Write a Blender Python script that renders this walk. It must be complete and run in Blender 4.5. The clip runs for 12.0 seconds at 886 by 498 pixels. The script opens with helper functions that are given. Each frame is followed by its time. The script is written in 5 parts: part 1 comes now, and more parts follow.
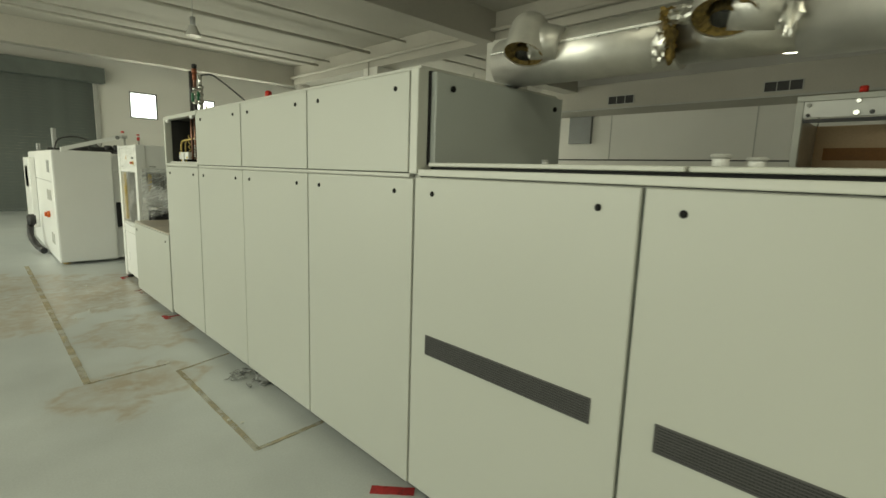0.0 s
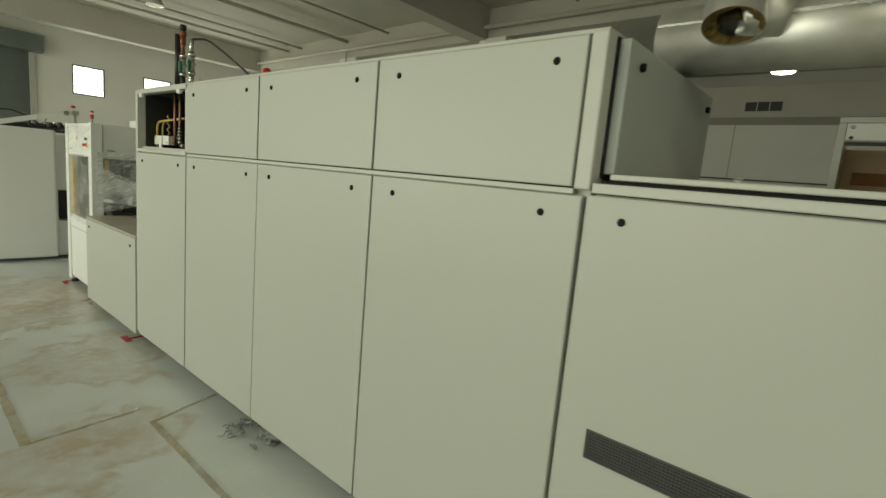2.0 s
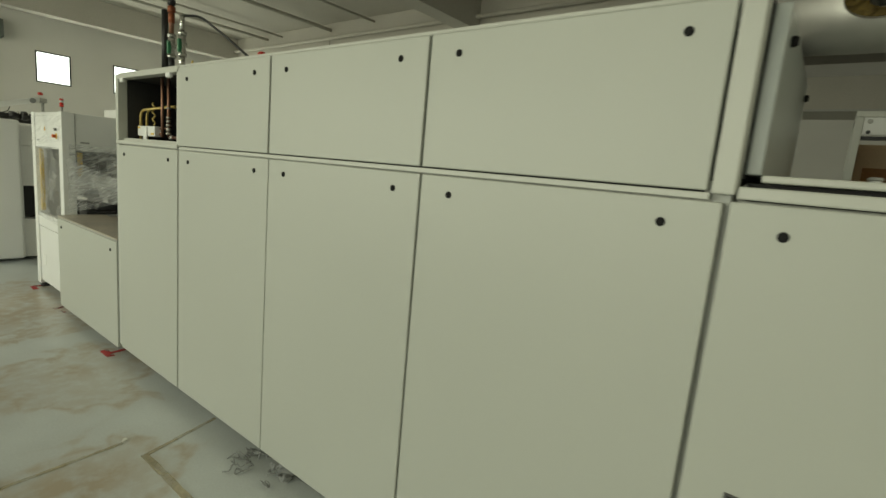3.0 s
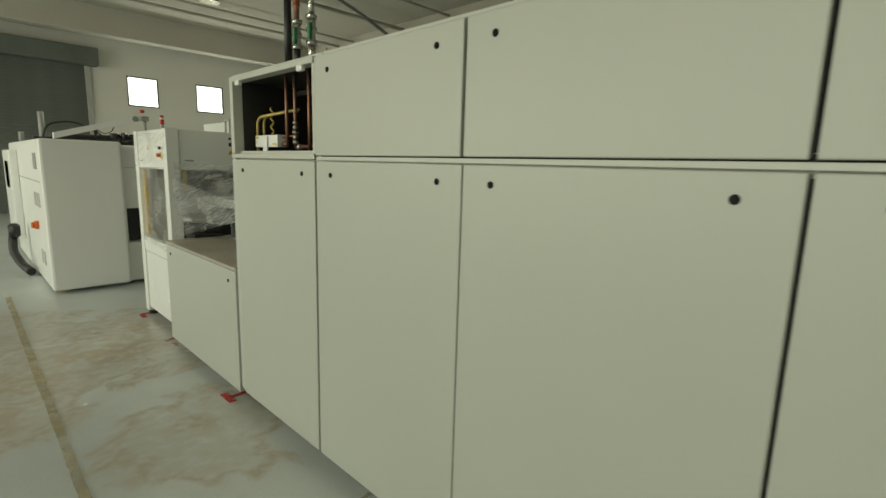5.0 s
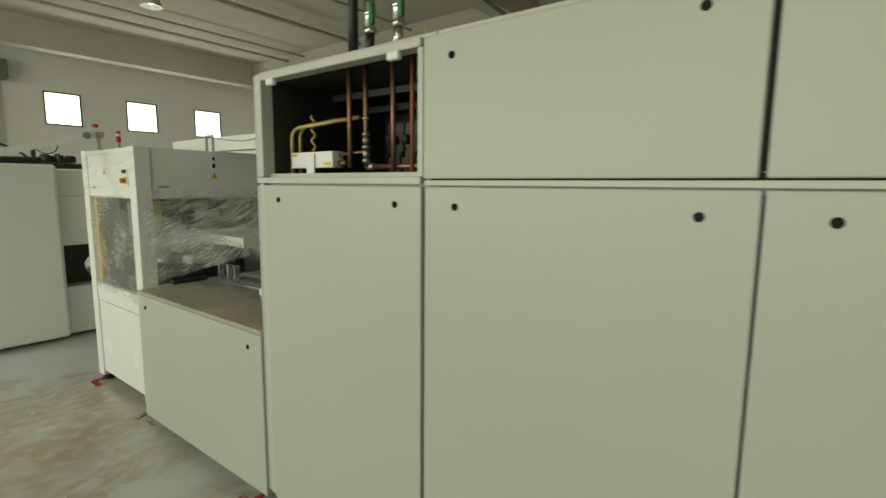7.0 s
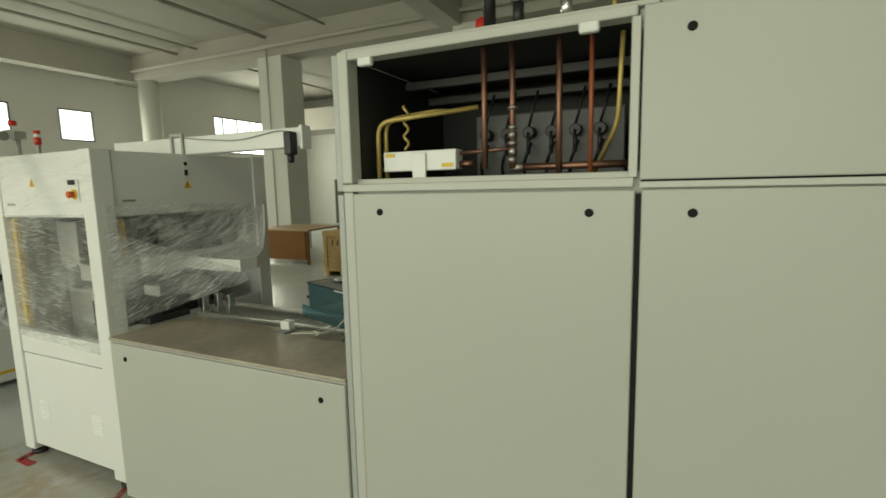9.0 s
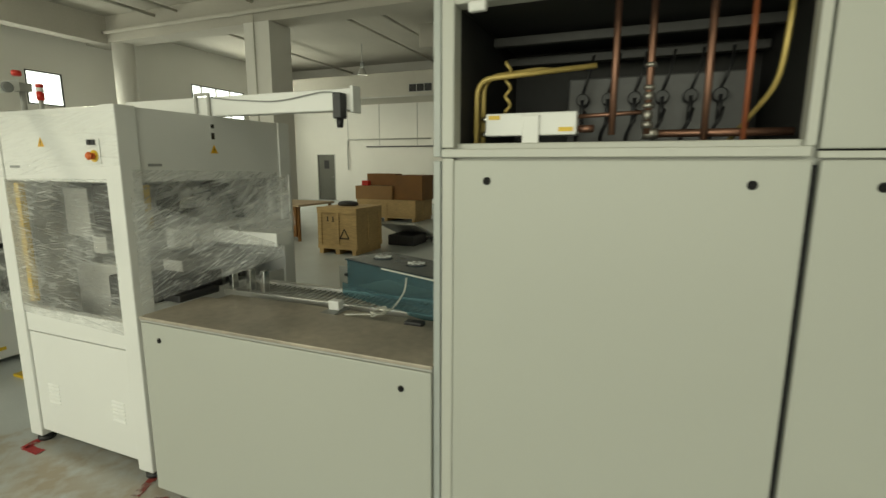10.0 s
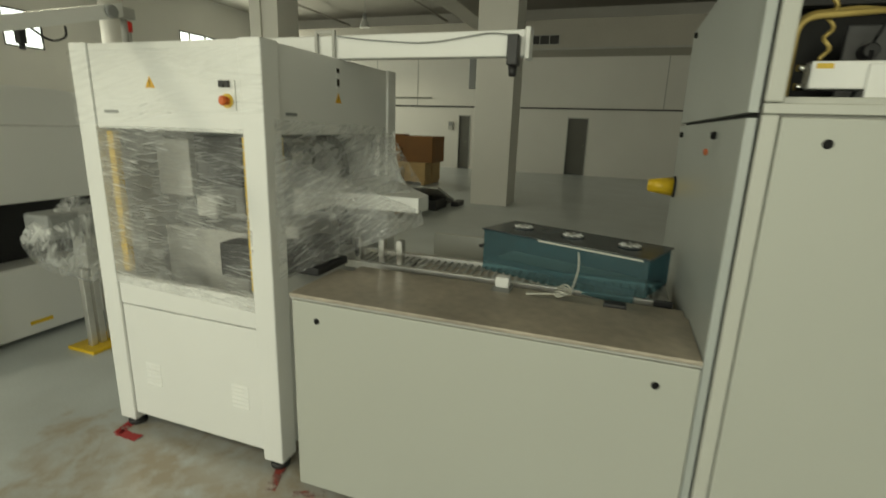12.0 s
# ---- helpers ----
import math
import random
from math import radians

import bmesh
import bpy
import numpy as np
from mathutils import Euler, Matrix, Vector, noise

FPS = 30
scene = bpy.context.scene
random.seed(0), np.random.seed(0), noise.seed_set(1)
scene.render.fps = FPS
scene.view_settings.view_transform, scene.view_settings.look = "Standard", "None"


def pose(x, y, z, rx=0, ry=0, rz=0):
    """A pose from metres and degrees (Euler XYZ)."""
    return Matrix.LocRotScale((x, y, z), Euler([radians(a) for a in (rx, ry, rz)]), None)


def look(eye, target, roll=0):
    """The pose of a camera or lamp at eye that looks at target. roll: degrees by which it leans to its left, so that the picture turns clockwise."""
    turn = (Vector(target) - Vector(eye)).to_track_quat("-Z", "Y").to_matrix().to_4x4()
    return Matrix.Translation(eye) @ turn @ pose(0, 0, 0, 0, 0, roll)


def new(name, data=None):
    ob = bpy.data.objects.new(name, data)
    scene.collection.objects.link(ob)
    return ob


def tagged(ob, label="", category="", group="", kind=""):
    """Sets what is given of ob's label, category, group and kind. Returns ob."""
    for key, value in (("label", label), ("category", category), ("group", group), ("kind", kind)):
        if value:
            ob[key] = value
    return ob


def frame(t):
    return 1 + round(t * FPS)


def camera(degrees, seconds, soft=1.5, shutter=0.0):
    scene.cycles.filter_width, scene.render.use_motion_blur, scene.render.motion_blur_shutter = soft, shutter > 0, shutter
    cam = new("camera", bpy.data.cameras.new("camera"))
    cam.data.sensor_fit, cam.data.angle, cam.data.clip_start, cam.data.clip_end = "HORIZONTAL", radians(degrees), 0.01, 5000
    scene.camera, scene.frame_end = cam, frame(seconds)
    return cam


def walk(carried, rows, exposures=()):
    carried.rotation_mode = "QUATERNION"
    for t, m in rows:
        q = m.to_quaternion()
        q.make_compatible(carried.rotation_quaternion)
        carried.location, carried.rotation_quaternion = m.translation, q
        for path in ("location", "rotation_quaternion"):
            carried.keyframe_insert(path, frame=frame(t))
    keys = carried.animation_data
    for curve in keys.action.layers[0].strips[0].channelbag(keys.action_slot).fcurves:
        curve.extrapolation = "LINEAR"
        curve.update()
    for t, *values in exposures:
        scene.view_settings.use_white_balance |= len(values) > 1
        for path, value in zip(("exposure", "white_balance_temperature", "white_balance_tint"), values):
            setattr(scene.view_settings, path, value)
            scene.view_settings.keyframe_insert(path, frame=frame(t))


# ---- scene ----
cam = camera(84.6, 12.0, soft=1.5, shutter=0.5)
PATH = [
    (0, (0.736, 0.573, 1.575), (2.115, 1.987, 1.264), 1.9),
    (0.5, (0.744, 0.834, 1.572), (2.131, 2.238, 1.248), 3.3),
    (1, (0.704, 1.119, 1.591), (2.161, 2.465, 1.338), 1.4),
    (1.5, (0.694, 1.338, 1.573), (2.188, 2.636, 1.283), 4.6),
    (2, (0.788, 1.573, 1.569), (2.3, 2.849, 1.272), 5.0),
    (2.5, (0.827, 1.776, 1.56), (2.35, 3.032, 1.241), 5.5),
    (2.7, (0.834, 1.87, 1.563), (2.401, 3.071, 1.247), 5.1),
    (4.3, (0.954, 2.558, 1.536), (2.365, 3.937, 1.21), 3.8),
    (4.5, (0.976, 2.658, 1.535), (2.336, 4.086, 1.201), 3.4),
    (5, (0.944, 2.94, 1.538), (2.344, 4.329, 1.203), 1.6),
    (5.5, (0.918, 3.165, 1.522), (2.339, 4.512, 1.115), 1.3),
    (6, (0.952, 3.409, 1.534), (2.422, 4.738, 1.26), -3.3),
    (6.5, (0.963, 3.655, 1.54), (2.46, 4.942, 1.22), 0.7),
    (7, (0.928, 3.936, 1.549), (2.498, 5.148, 1.291), 0.5),
    (7.5, (0.883, 4.164, 1.551), (2.469, 5.353, 1.286), 1.3),
    (7.7, (0.88, 4.25, 1.54), (2.484, 5.422, 1.312), 2.1),
    (9.3, (0.719, 4.992, 1.569), (2.549, 5.744, 1.277), 0.2),
    (9.5, (0.699, 5.073, 1.552), (2.533, 5.808, 1.239), 2.3),
    (10, (0.754, 5.303, 1.531), (2.579, 6.048, 1.19), 0.2),
    (10.5, (0.772, 5.542, 1.521), (2.587, 6.271, 1.102), 3.8),
    (11, (0.721, 5.798, 1.505), (2.536, 6.444, 0.97), 3.6),
    (11.5, (0.671, 6.005, 1.498), (2.486, 6.606, 0.91), 3.0),
    (12, (0.707, 6.18, 1.495), (2.537, 6.824, 1.01), 1.9),
]
walk(cam, [(t, look(eye, target, roll)) for t, eye, target, roll in PATH], [(0, -0.2, 7150, -2), (1, -0.25, 7150, -2), (2.5, -0.40, 7150, -2), (4.5, -0.52, 7150, -2), (7.5, -0.48, 7150, -2), (9.5, -0.48, 7150, -1), (10.5, -0.28, 7250, 0), (11, -0.08, 7250, 0), (11.5, -0.35, 7250, 0), (12, -0.57, 7250, 0)])

# ---- world and light ----
world = bpy.data.worlds.new("world")
scene.world = world
world.use_nodes = True
wn = world.node_tree
sky = wn.nodes.new("ShaderNodeTexSky")
sky.sky_type = "NISHITA"
sky.sun_disc = False
sky.sun_elevation = radians(40)
sky.sun_rotation = radians(200)
wn.links.new(sky.outputs["Color"], wn.nodes["Background"].inputs["Color"])
wn.nodes["Background"].inputs["Strength"].default_value = 0.15


def area_lamp(name, m, sx, sy, watts, color=(1, 1, 1)):
    d = bpy.data.lights.new(name, "AREA")
    d.shape, d.size, d.size_y, d.energy, d.color = "RECTANGLE", sx, sy, watts, color
    ob = new(name, d)
    ob.matrix_world = m
    return ob

# daylight from the glazed west side behind the walk, and through the north windows
DAY, LAMP = (1.0, 0.99, 0.88), (1.0, 0.95, 0.78)
area_lamp("west_daylight", look((-7.8, 9.5, 2.4), (2.0, 9.2, 1.0)), 16, 3.6, 780, DAY)
for wx, wide, watts in ((5.25, 0.8, 40), (7.16, 0.8, 40), (9.12, 0.8, 40), (14.9, 2.2, 190)):
    area_lamp("window_daylight", look((wx, 19.95, 3.45), (wx, 10, 1.2)), wide, 0.85, watts, DAY)
# hanging bell lamps; the last four are unseen, added to brighten floor and south faces
LAMPS = ((4.7, 13.0), (15.4, 14.2), (-1.5, -3.0), (-1.5, 4.0), (-1.5, 11.0), (1.2, -5.0))
for lx, ly in LAMPS:
    watts = 390 if ly < 0 else 120 if lx > 10 else 310 if ly > 10 else 105
    d = bpy.data.lights.new("bell_lamp_bulb", "SPOT")
    d.energy, d.color, d.spot_size, d.spot_blend, d.shadow_soft_size = watts, LAMP, radians(160), 0.5, 0.30
    new("bell_lamp_bulb", d).matrix_world = look((lx, ly, 4.40), (lx, ly, 0))
d = bpy.data.lights.new("disc_lamp_bulb", "SPOT")
d.energy, d.color, d.spot_size, d.spot_blend, d.shadow_soft_size = 90, LAMP, radians(150), 0.6, 0.15
new("disc_lamp_bulb", d).matrix_world = look((14.05, 3.41, 4.43), (14.05, 3.41, 0))

# ---- materials ----
def mat(name, color, rough=0.5, metal=0.0, grain=0.06, scale=40.0, stain=0.08, stain_scale=2.0, bump=0.0, spec=0.5, streak=None, obj_random=0.0, vary=0.1):
    """Plain painted, metal or plastic surface with fine grain and broad stains."""
    m = bpy.data.materials.new(name)
    m.use_nodes = True
    nt = m.node_tree
    b = nt.nodes["Principled BSDF"]
    N = nt.nodes.new
    tc = N("ShaderNodeTexCoord")
    mp = N("ShaderNodeMapping")
    nt.links.new(tc.outputs["Object"], mp.inputs["Vector"])
    if streak:
        mp.inputs["Scale"].default_value = streak
    n1 = N("ShaderNodeTexNoise"); n1.inputs["Scale"].default_value = scale; n1.inputs["Detail"].default_value = 6
    n2 = N("ShaderNodeTexNoise"); n2.inputs["Scale"].default_value = stain_scale; n2.inputs["Detail"].default_value = 5
    nt.links.new(mp.outputs["Vector"], n1.inputs["Vector"])
    nt.links.new(tc.outputs["Object"], n2.inputs["Vector"])
    a1 = N("ShaderNodeMapRange"); a1.inputs["From Min"].default_value = 0.3; a1.inputs["From Max"].default_value = 0.7
    a1.inputs["To Min"].default_value = 1 - grain; a1.inputs["To Max"].default_value = 1 + grain
    a2 = N("ShaderNodeMapRange"); a2.inputs["From Min"].default_value = 0.3; a2.inputs["From Max"].default_value = 0.7
    a2.inputs["To Min"].default_value = 1 - stain; a2.inputs["To Max"].default_value = 1 + stain * 0.4
    nt.links.new(n1.outputs["Fac"], a1.inputs["Value"]); nt.links.new(n2.outputs["Fac"], a2.inputs["Value"])
    mu = N("ShaderNodeMath"); mu.operation = "MULTIPLY"
    nt.links.new(a1.outputs["Result"], mu.inputs[0]); nt.links.new(a2.outputs["Result"], mu.inputs[1])
    last = mu.outputs[0]
    if obj_random:
        oi = N("ShaderNodeObjectInfo")
        a3 = N("ShaderNodeMapRange"); a3.inputs["To Min"].default_value = 1 - obj_random; a3.inputs["To Max"].default_value = 1 + obj_random
        nt.links.new(oi.outputs["Random"], a3.inputs["Value"])
        m3 = N("ShaderNodeMath"); m3.operation = "MULTIPLY"
        nt.links.new(last, m3.inputs[0]); nt.links.new(a3.outputs["Result"], m3.inputs[1])
        last = m3.outputs[0]
    vm = N("ShaderNodeVectorMath"); vm.operation = "SCALE"; vm.inputs[0].default_value = color
    nt.links.new(last, vm.inputs["Scale"])
    nt.links.new(vm.outputs["Vector"], b.inputs["Base Color"])
    rr = N("ShaderNodeMapRange"); rr.inputs["To Min"].default_value = max(0.02, rough - vary); rr.inputs["To Max"].default_value = min(1, rough + vary)
    nt.links.new(n2.outputs["Fac"], rr.inputs["Value"]); nt.links.new(rr.outputs["Result"], b.inputs["Roughness"])
    b.inputs["Metallic"].default_value = metal
    b.inputs["Specular IOR Level"].default_value = spec
    if bump:
        bp = N("ShaderNodeBump"); bp.inputs["Strength"].default_value = bump; bp.inputs["Distance"].default_value = 0.01
        nt.links.new(n1.outputs["Fac"], bp.inputs["Height"]); nt.links.new(bp.outputs["Normal"], b.inputs["Normal"])
    return m


def glow(name, color, strength):
    m = bpy.data.materials.new(name)
    m.use_nodes = True
    b = m.node_tree.nodes["Principled BSDF"]
    b.inputs["Base Color"].default_value = (*color, 1)
    b.inputs["Emission Color"].default_value = (*color, 1)
    b.inputs["Emission Strength"].default_value = strength
    return m


M_CAB = mat("cabinet_paint", (0.475, 0.49, 0.45), 0.40, grain=0.015, scale=500, stain=0.025, stain_scale=0.9, bump=0.02, spec=0.6, vary=0.015)
M_CAB_END = mat("end_panel_paint", (0.42, 0.45, 0.44), 0.32, grain=0.02, scale=300, stain=0.03, bump=0.02, vary=0.02)
M_FRAME = mat("frame_paint", (0.52, 0.53, 0.49), 0.40, grain=0.02, scale=300, stain=0.04, spec=0.7, vary=0.02)
M_SEAL = mat("black_rubber", (0.015, 0.015, 0.016), 0.7)
M_LOCK = mat("lock_plastic", (0.01, 0.01, 0.011), 0.6, spec=0.2)
M_WALL = mat("wall_plaster", (0.74, 0.73, 0.69), 0.85, grain=0.02, scale=60, stain=0.06, stain_scale=0.5, bump=0.05)
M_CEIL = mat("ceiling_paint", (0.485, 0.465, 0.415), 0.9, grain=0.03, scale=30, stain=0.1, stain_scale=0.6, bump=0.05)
M_WHITE = mat("white_powder_coat", (0.80, 0.81, 0.80), 0.32, grain=0.01, scale=400, stain=0.02, bump=0.01, vary=0.03)
M_STEEL = mat("worn_steel_top", (0.45, 0.40, 0.33), 0.36, metal=0.2, grain=0.12, scale=25, stain=0.3, stain_scale=3, bump=0.05)
M_CRATE = mat("crate_plywood", (0.55, 0.38, 0.18), 0.7, grain=0.18, scale=8, stain=0.15, streak=(1, 1, 12), bump=0.1)
# near-black; on the pipe compartment walls it stands in for shade
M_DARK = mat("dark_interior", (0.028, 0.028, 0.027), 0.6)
M_DOOR = mat("grey_door", (0.115, 0.115, 0.10), 0.5)
M_ALU = mat("aluminium_jacket", (0.78, 0.77, 0.74), 0.42, metal=0.9, grain=0.03, scale=20, stain=0.1, stain_scale=5, bump=0.03)
M_SHUT = mat("shutter_slats", (0.13, 0.15, 0.14), 0.55, stain=0.2)
M_FLOOR = mat("painted_concrete", (0.52, 0.555, 0.56), 0.33, grain=0.05, scale=90, stain=0.16, stain_scale=1.3, bump=0.012)


def add_floor_stains(m, spots, color):
    """Dried muddy water marks: rings and smears round the given spots (x, y, radius)."""
    nt = m.node_tree
    b = nt.nodes["Principled BSDF"]
    N = nt.nodes.new
    base = b.inputs["Base Color"].links[0].from_socket
    tc = N("ShaderNodeTexCoord")
    nz = N("ShaderNodeTexNoise"); nz.inputs["Scale"].default_value = 2.6; nz.inputs["Detail"].default_value = 4; nz.inputs["Distortion"].default_value = 0.6
    nt.links.new(tc.outputs["Object"], nz.inputs["Vector"])
    total = None
    for x, y, r, sx in spots:
        sub = N("ShaderNodeVectorMath"); sub.operation = "SUBTRACT"; sub.inputs[1].default_value = (x, y, 0)
        nt.links.new(tc.outputs["Object"], sub.inputs[0])
        sc = N("ShaderNodeVectorMath"); sc.operation = "MULTIPLY"; sc.inputs[1].default_value = (sx / r, 1 / r, 0)
        nt.links.new(sub.outputs[0], sc.inputs[0])
        ln = N("ShaderNodeVectorMath"); ln.operation = "LENGTH"
        nt.links.new(sc.outputs[0], ln.inputs[0])
        ad = N("ShaderNodeMath"); ad.operation = "MULTIPLY_ADD"; ad.inputs[1].default_value = 1.6
        nt.links.new(nz.outputs["Fac"], ad.inputs[0]); nt.links.new(ln.outputs["Value"], ad.inputs[2])
        ramp = N("ShaderNodeValToRGB")
        e = ramp.color_ramp.elements
        e[0].position, e[0].color = 0.45, (0.9, 0.9, 0.9, 1)
        e[1].position, e[1].color = 1.0, (0, 0, 0, 1)
        for p, v in ((0.60, 0.5), (0.72, 0.32), (0.79, 0.8), (0.86, 0.08)):
            n = e.new(p); n.color = (v, v, v, 1)
        half = N("ShaderNodeMath"); half.operation = "MULTIPLY"; half.inputs[1].default_value = 0.5
        nt.links.new(ad.outputs[0], half.inputs[0]); nt.links.new(half.outputs[0], ramp.inputs["Fac"])
        if total is None:
            total = ramp.outputs["Color"]
        else:
            mx = N("ShaderNodeMath"); mx.operation = "MAXIMUM"
            nt.links.new(total, mx.inputs[0]); nt.links.new(ramp.outputs["Color"], mx.inputs[1])
            total = mx.outputs[0]
    gr = N("ShaderNodeTexNoise"); gr.inputs["Scale"].default_value = 11; gr.inputs["Detail"].default_value = 7
    nt.links.new(tc.outputs["Object"], gr.inputs["Vector"])
    gm = N("ShaderNodeMapRange"); gm.inputs["From Min"].default_value = 0.25; gm.inputs["From Max"].default_value = 0.55
    nt.links.new(gr.outputs["Fac"], gm.inputs["Value"])
    f = N("ShaderNodeMath"); f.operation = "MULTIPLY"
    nt.links.new(total, f.inputs[0]); nt.links.new(gm.outputs["Result"], f.inputs[1])
    mix = N("ShaderNodeMix"); mix.data_type = "RGBA"
    nt.links.new(f.outputs[0], mix.inputs["Factor"])
    nt.links.new(base, mix.inputs["A"])
    mix.inputs["B"].default_value = (*color, 1)
    nt.links.new(mix.outputs["Result"], b.inputs["Base Color"])


add_floor_stains(M_FLOOR, ((1.84, 5.75, 0.62, 1.25), (1.75, 7.35, 0.75, 0.5), (1.3, 7.1, 0.5, 0.6), (1.45, 4.45, 0.5, 1.0), (0.9, 6.6, 0.5, 0.8), (2.0, 7.9, 0.7, 1.0), (0.5, 8.4, 1.0, 0.6)), (0.37, 0.305, 0.22))


def worn(name, color, rough, cover, scale, soft=0.08):
    """Paint or tape that has partly worn away."""
    m = mat(name, color, rough, grain=0.15, scale=60, stain=0.25, stain_scale=6)
    nt = m.node_tree
    N = nt.nodes.new
    tc, nz, mr, tr, mx = N("ShaderNodeTexCoord"), N("ShaderNodeTexNoise"), N("ShaderNodeMapRange"), N("ShaderNodeBsdfTransparent"), N("ShaderNodeMixShader")
    nz.inputs["Scale"].default_value = scale; nz.inputs["Detail"].default_value = 8
    nt.links.new(tc.outputs["Object"], nz.inputs["Vector"])
    mr.inputs["From Min"].default_value = cover - soft; mr.inputs["From Max"].default_value = cover + soft
    nt.links.new(nz.outputs["Fac"], mr.inputs["Value"])
    nt.links.new(mr.outputs["Result"], mx.inputs["Fac"])
    nt.links.new(tr.outputs[0], mx.inputs[1])
    nt.links.new(nt.nodes["Principled BSDF"].outputs[0], mx.inputs[2])
    nt.links.new(mx.outputs[0], nt.nodes["Material Output"].inputs["Surface"])
    return m


def film(name, along, across, tint=(0.9, 0.92, 0.92), lo=0.06, hi=0.5, stretch=(2.2, 6, 30), crease=(0.46, 0.74)):
    """Clear stretch film: see-through and milky, with crease highlights painted as white glossy streaks along the pull.
    """
    m = bpy.data.materials.new(name)
    m.use_nodes = True
    nt = m.node_tree
    b = nt.nodes["Principled BSDF"]
    N = nt.nodes.new
    tc, mp, nz, mr, tr, mx, bp = N("ShaderNodeTexCoord"), N("ShaderNodeMapping"), N("ShaderNodeTexNoise"), N("ShaderNodeMapRange"), N("ShaderNodeBsdfTransparent"), N("ShaderNodeMixShader"), N("ShaderNodeBump")
    d, n = Vector(along).normalized(), Vector(across).normalized()
    n = (n - d * n.dot(d)).normalized()
    turn = N("ShaderNodeMapping")
    turn.inputs["Rotation"].default_value = Matrix((d, n, d.cross(n))).to_euler()
    mp.inputs["Scale"].default_value = stretch
    nt.links.new(tc.outputs["Object"], turn.inputs["Vector"]); nt.links.new(turn.outputs[0], mp.inputs["Vector"]); nt.links.new(mp.outputs[0], nz.inputs["Vector"])
    nz.inputs["Scale"].default_value = 1.6; nz.inputs["Detail"].default_value = 8; nz.inputs["Distortion"].default_value = 0.8
    mr.inputs["From Min"].default_value, mr.inputs["From Max"].default_value = crease
    mr.inputs["To Min"].default_value = lo; mr.inputs["To Max"].default_value = hi
    big, bm_, mul = N("ShaderNodeTexNoise"), N("ShaderNodeMapRange"), N("ShaderNodeMath")
    big.inputs["Scale"].default_value = 4.5; big.inputs["Detail"].default_value = 3
    nt.links.new(tc.outputs["Object"], big.inputs["Vector"])
    bm_.inputs["From Min"].default_value = 0.35; bm_.inputs["From Max"].default_value = 0.65; bm_.inputs["To Min"].default_value = 0.35; bm_.inputs["To Max"].default_value = 1.3
    nt.links.new(big.outputs["Fac"], bm_.inputs["Value"])
    mul.operation = "MULTIPLY"
    # a second set of creases and painted highlights, slanted across the first
    slant, mp2, nz2, most = N("ShaderNodeMapping"), N("ShaderNodeMapping"), N("ShaderNodeTexNoise"), N("ShaderNodeMath")
    slant.inputs["Rotation"].default_value = (0, radians(16), 0)
    mp2.inputs["Scale"].default_value = (stretch[0] * 1.4, stretch[1], stretch[2] * 1.3)
    nz2.inputs["Scale"].default_value = 1.6; nz2.inputs["Detail"].default_value = 6; nz2.inputs["Distortion"].default_value = 0.5
    nt.links.new(turn.outputs[0], slant.inputs["Vector"]); nt.links.new(slant.outputs[0], mp2.inputs["Vector"]); nt.links.new(mp2.outputs[0], nz2.inputs["Vector"])
    most.operation = "MAXIMUM"
    nt.links.new(nz.outputs["Fac"], most.inputs[0]); nt.links.new(nz2.outputs["Fac"], most.inputs[1])
    nt.links.new(most.outputs[0], mr.inputs["Value"]); nt.links.new(mr.outputs["Result"], mul.inputs[0]); nt.links.new(bm_.outputs["Result"], mul.inputs[1])
    nt.links.new(mul.outputs[0], mx.inputs["Fac"])
    nt.links.new(most.outputs[0], bp.inputs["Height"]); bp.inputs["Strength"].default_value = 1.0; bp.inputs["Distance"].default_value = 0.04
    nt.links.new(bp.outputs["Normal"], b.inputs["Normal"])
    b.inputs["Base Color"].default_value = (*tint, 1)
    b.inputs["Roughness"].default_value = 0.12
    b.inputs["Specular IOR Level"].default_value = 1.0
    nt.links.new(tr.outputs[0], mx.inputs[1]); nt.links.new(b.outputs[0], mx.inputs[2])
    nt.links.new(mx.outputs[0], nt.nodes["Material Output"].inputs["Surface"])
    return m


def tinted(name, color, rough=0.05, cover=0.35):
    """Tinted clear plastic sheet."""
    m = bpy.data.materials.new(name)
    m.use_nodes = True
    nt = m.node_tree
    b = nt.nodes["Principled BSDF"]
    N = nt.nodes.new
    tr, mx = N("ShaderNodeBsdfTransparent"), N("ShaderNodeMixShader")
    tr.inputs["Color"].default_value = (*color, 1)
    mx.inputs["Fac"].default_value = cover
    b.inputs["Base Color"].default_value = (color[0] * 0.5, color[1] * 0.5, color[2] * 0.5, 1)
    b.inputs["Roughness"].default_value = rough
    nt.links.new(tr.outputs[0], mx.inputs[1]); nt.links.new(b.outputs[0], mx.inputs[2])
    nt.links.new(mx.outputs[0], nt.nodes["Material Output"].inputs["Surface"])
    return m


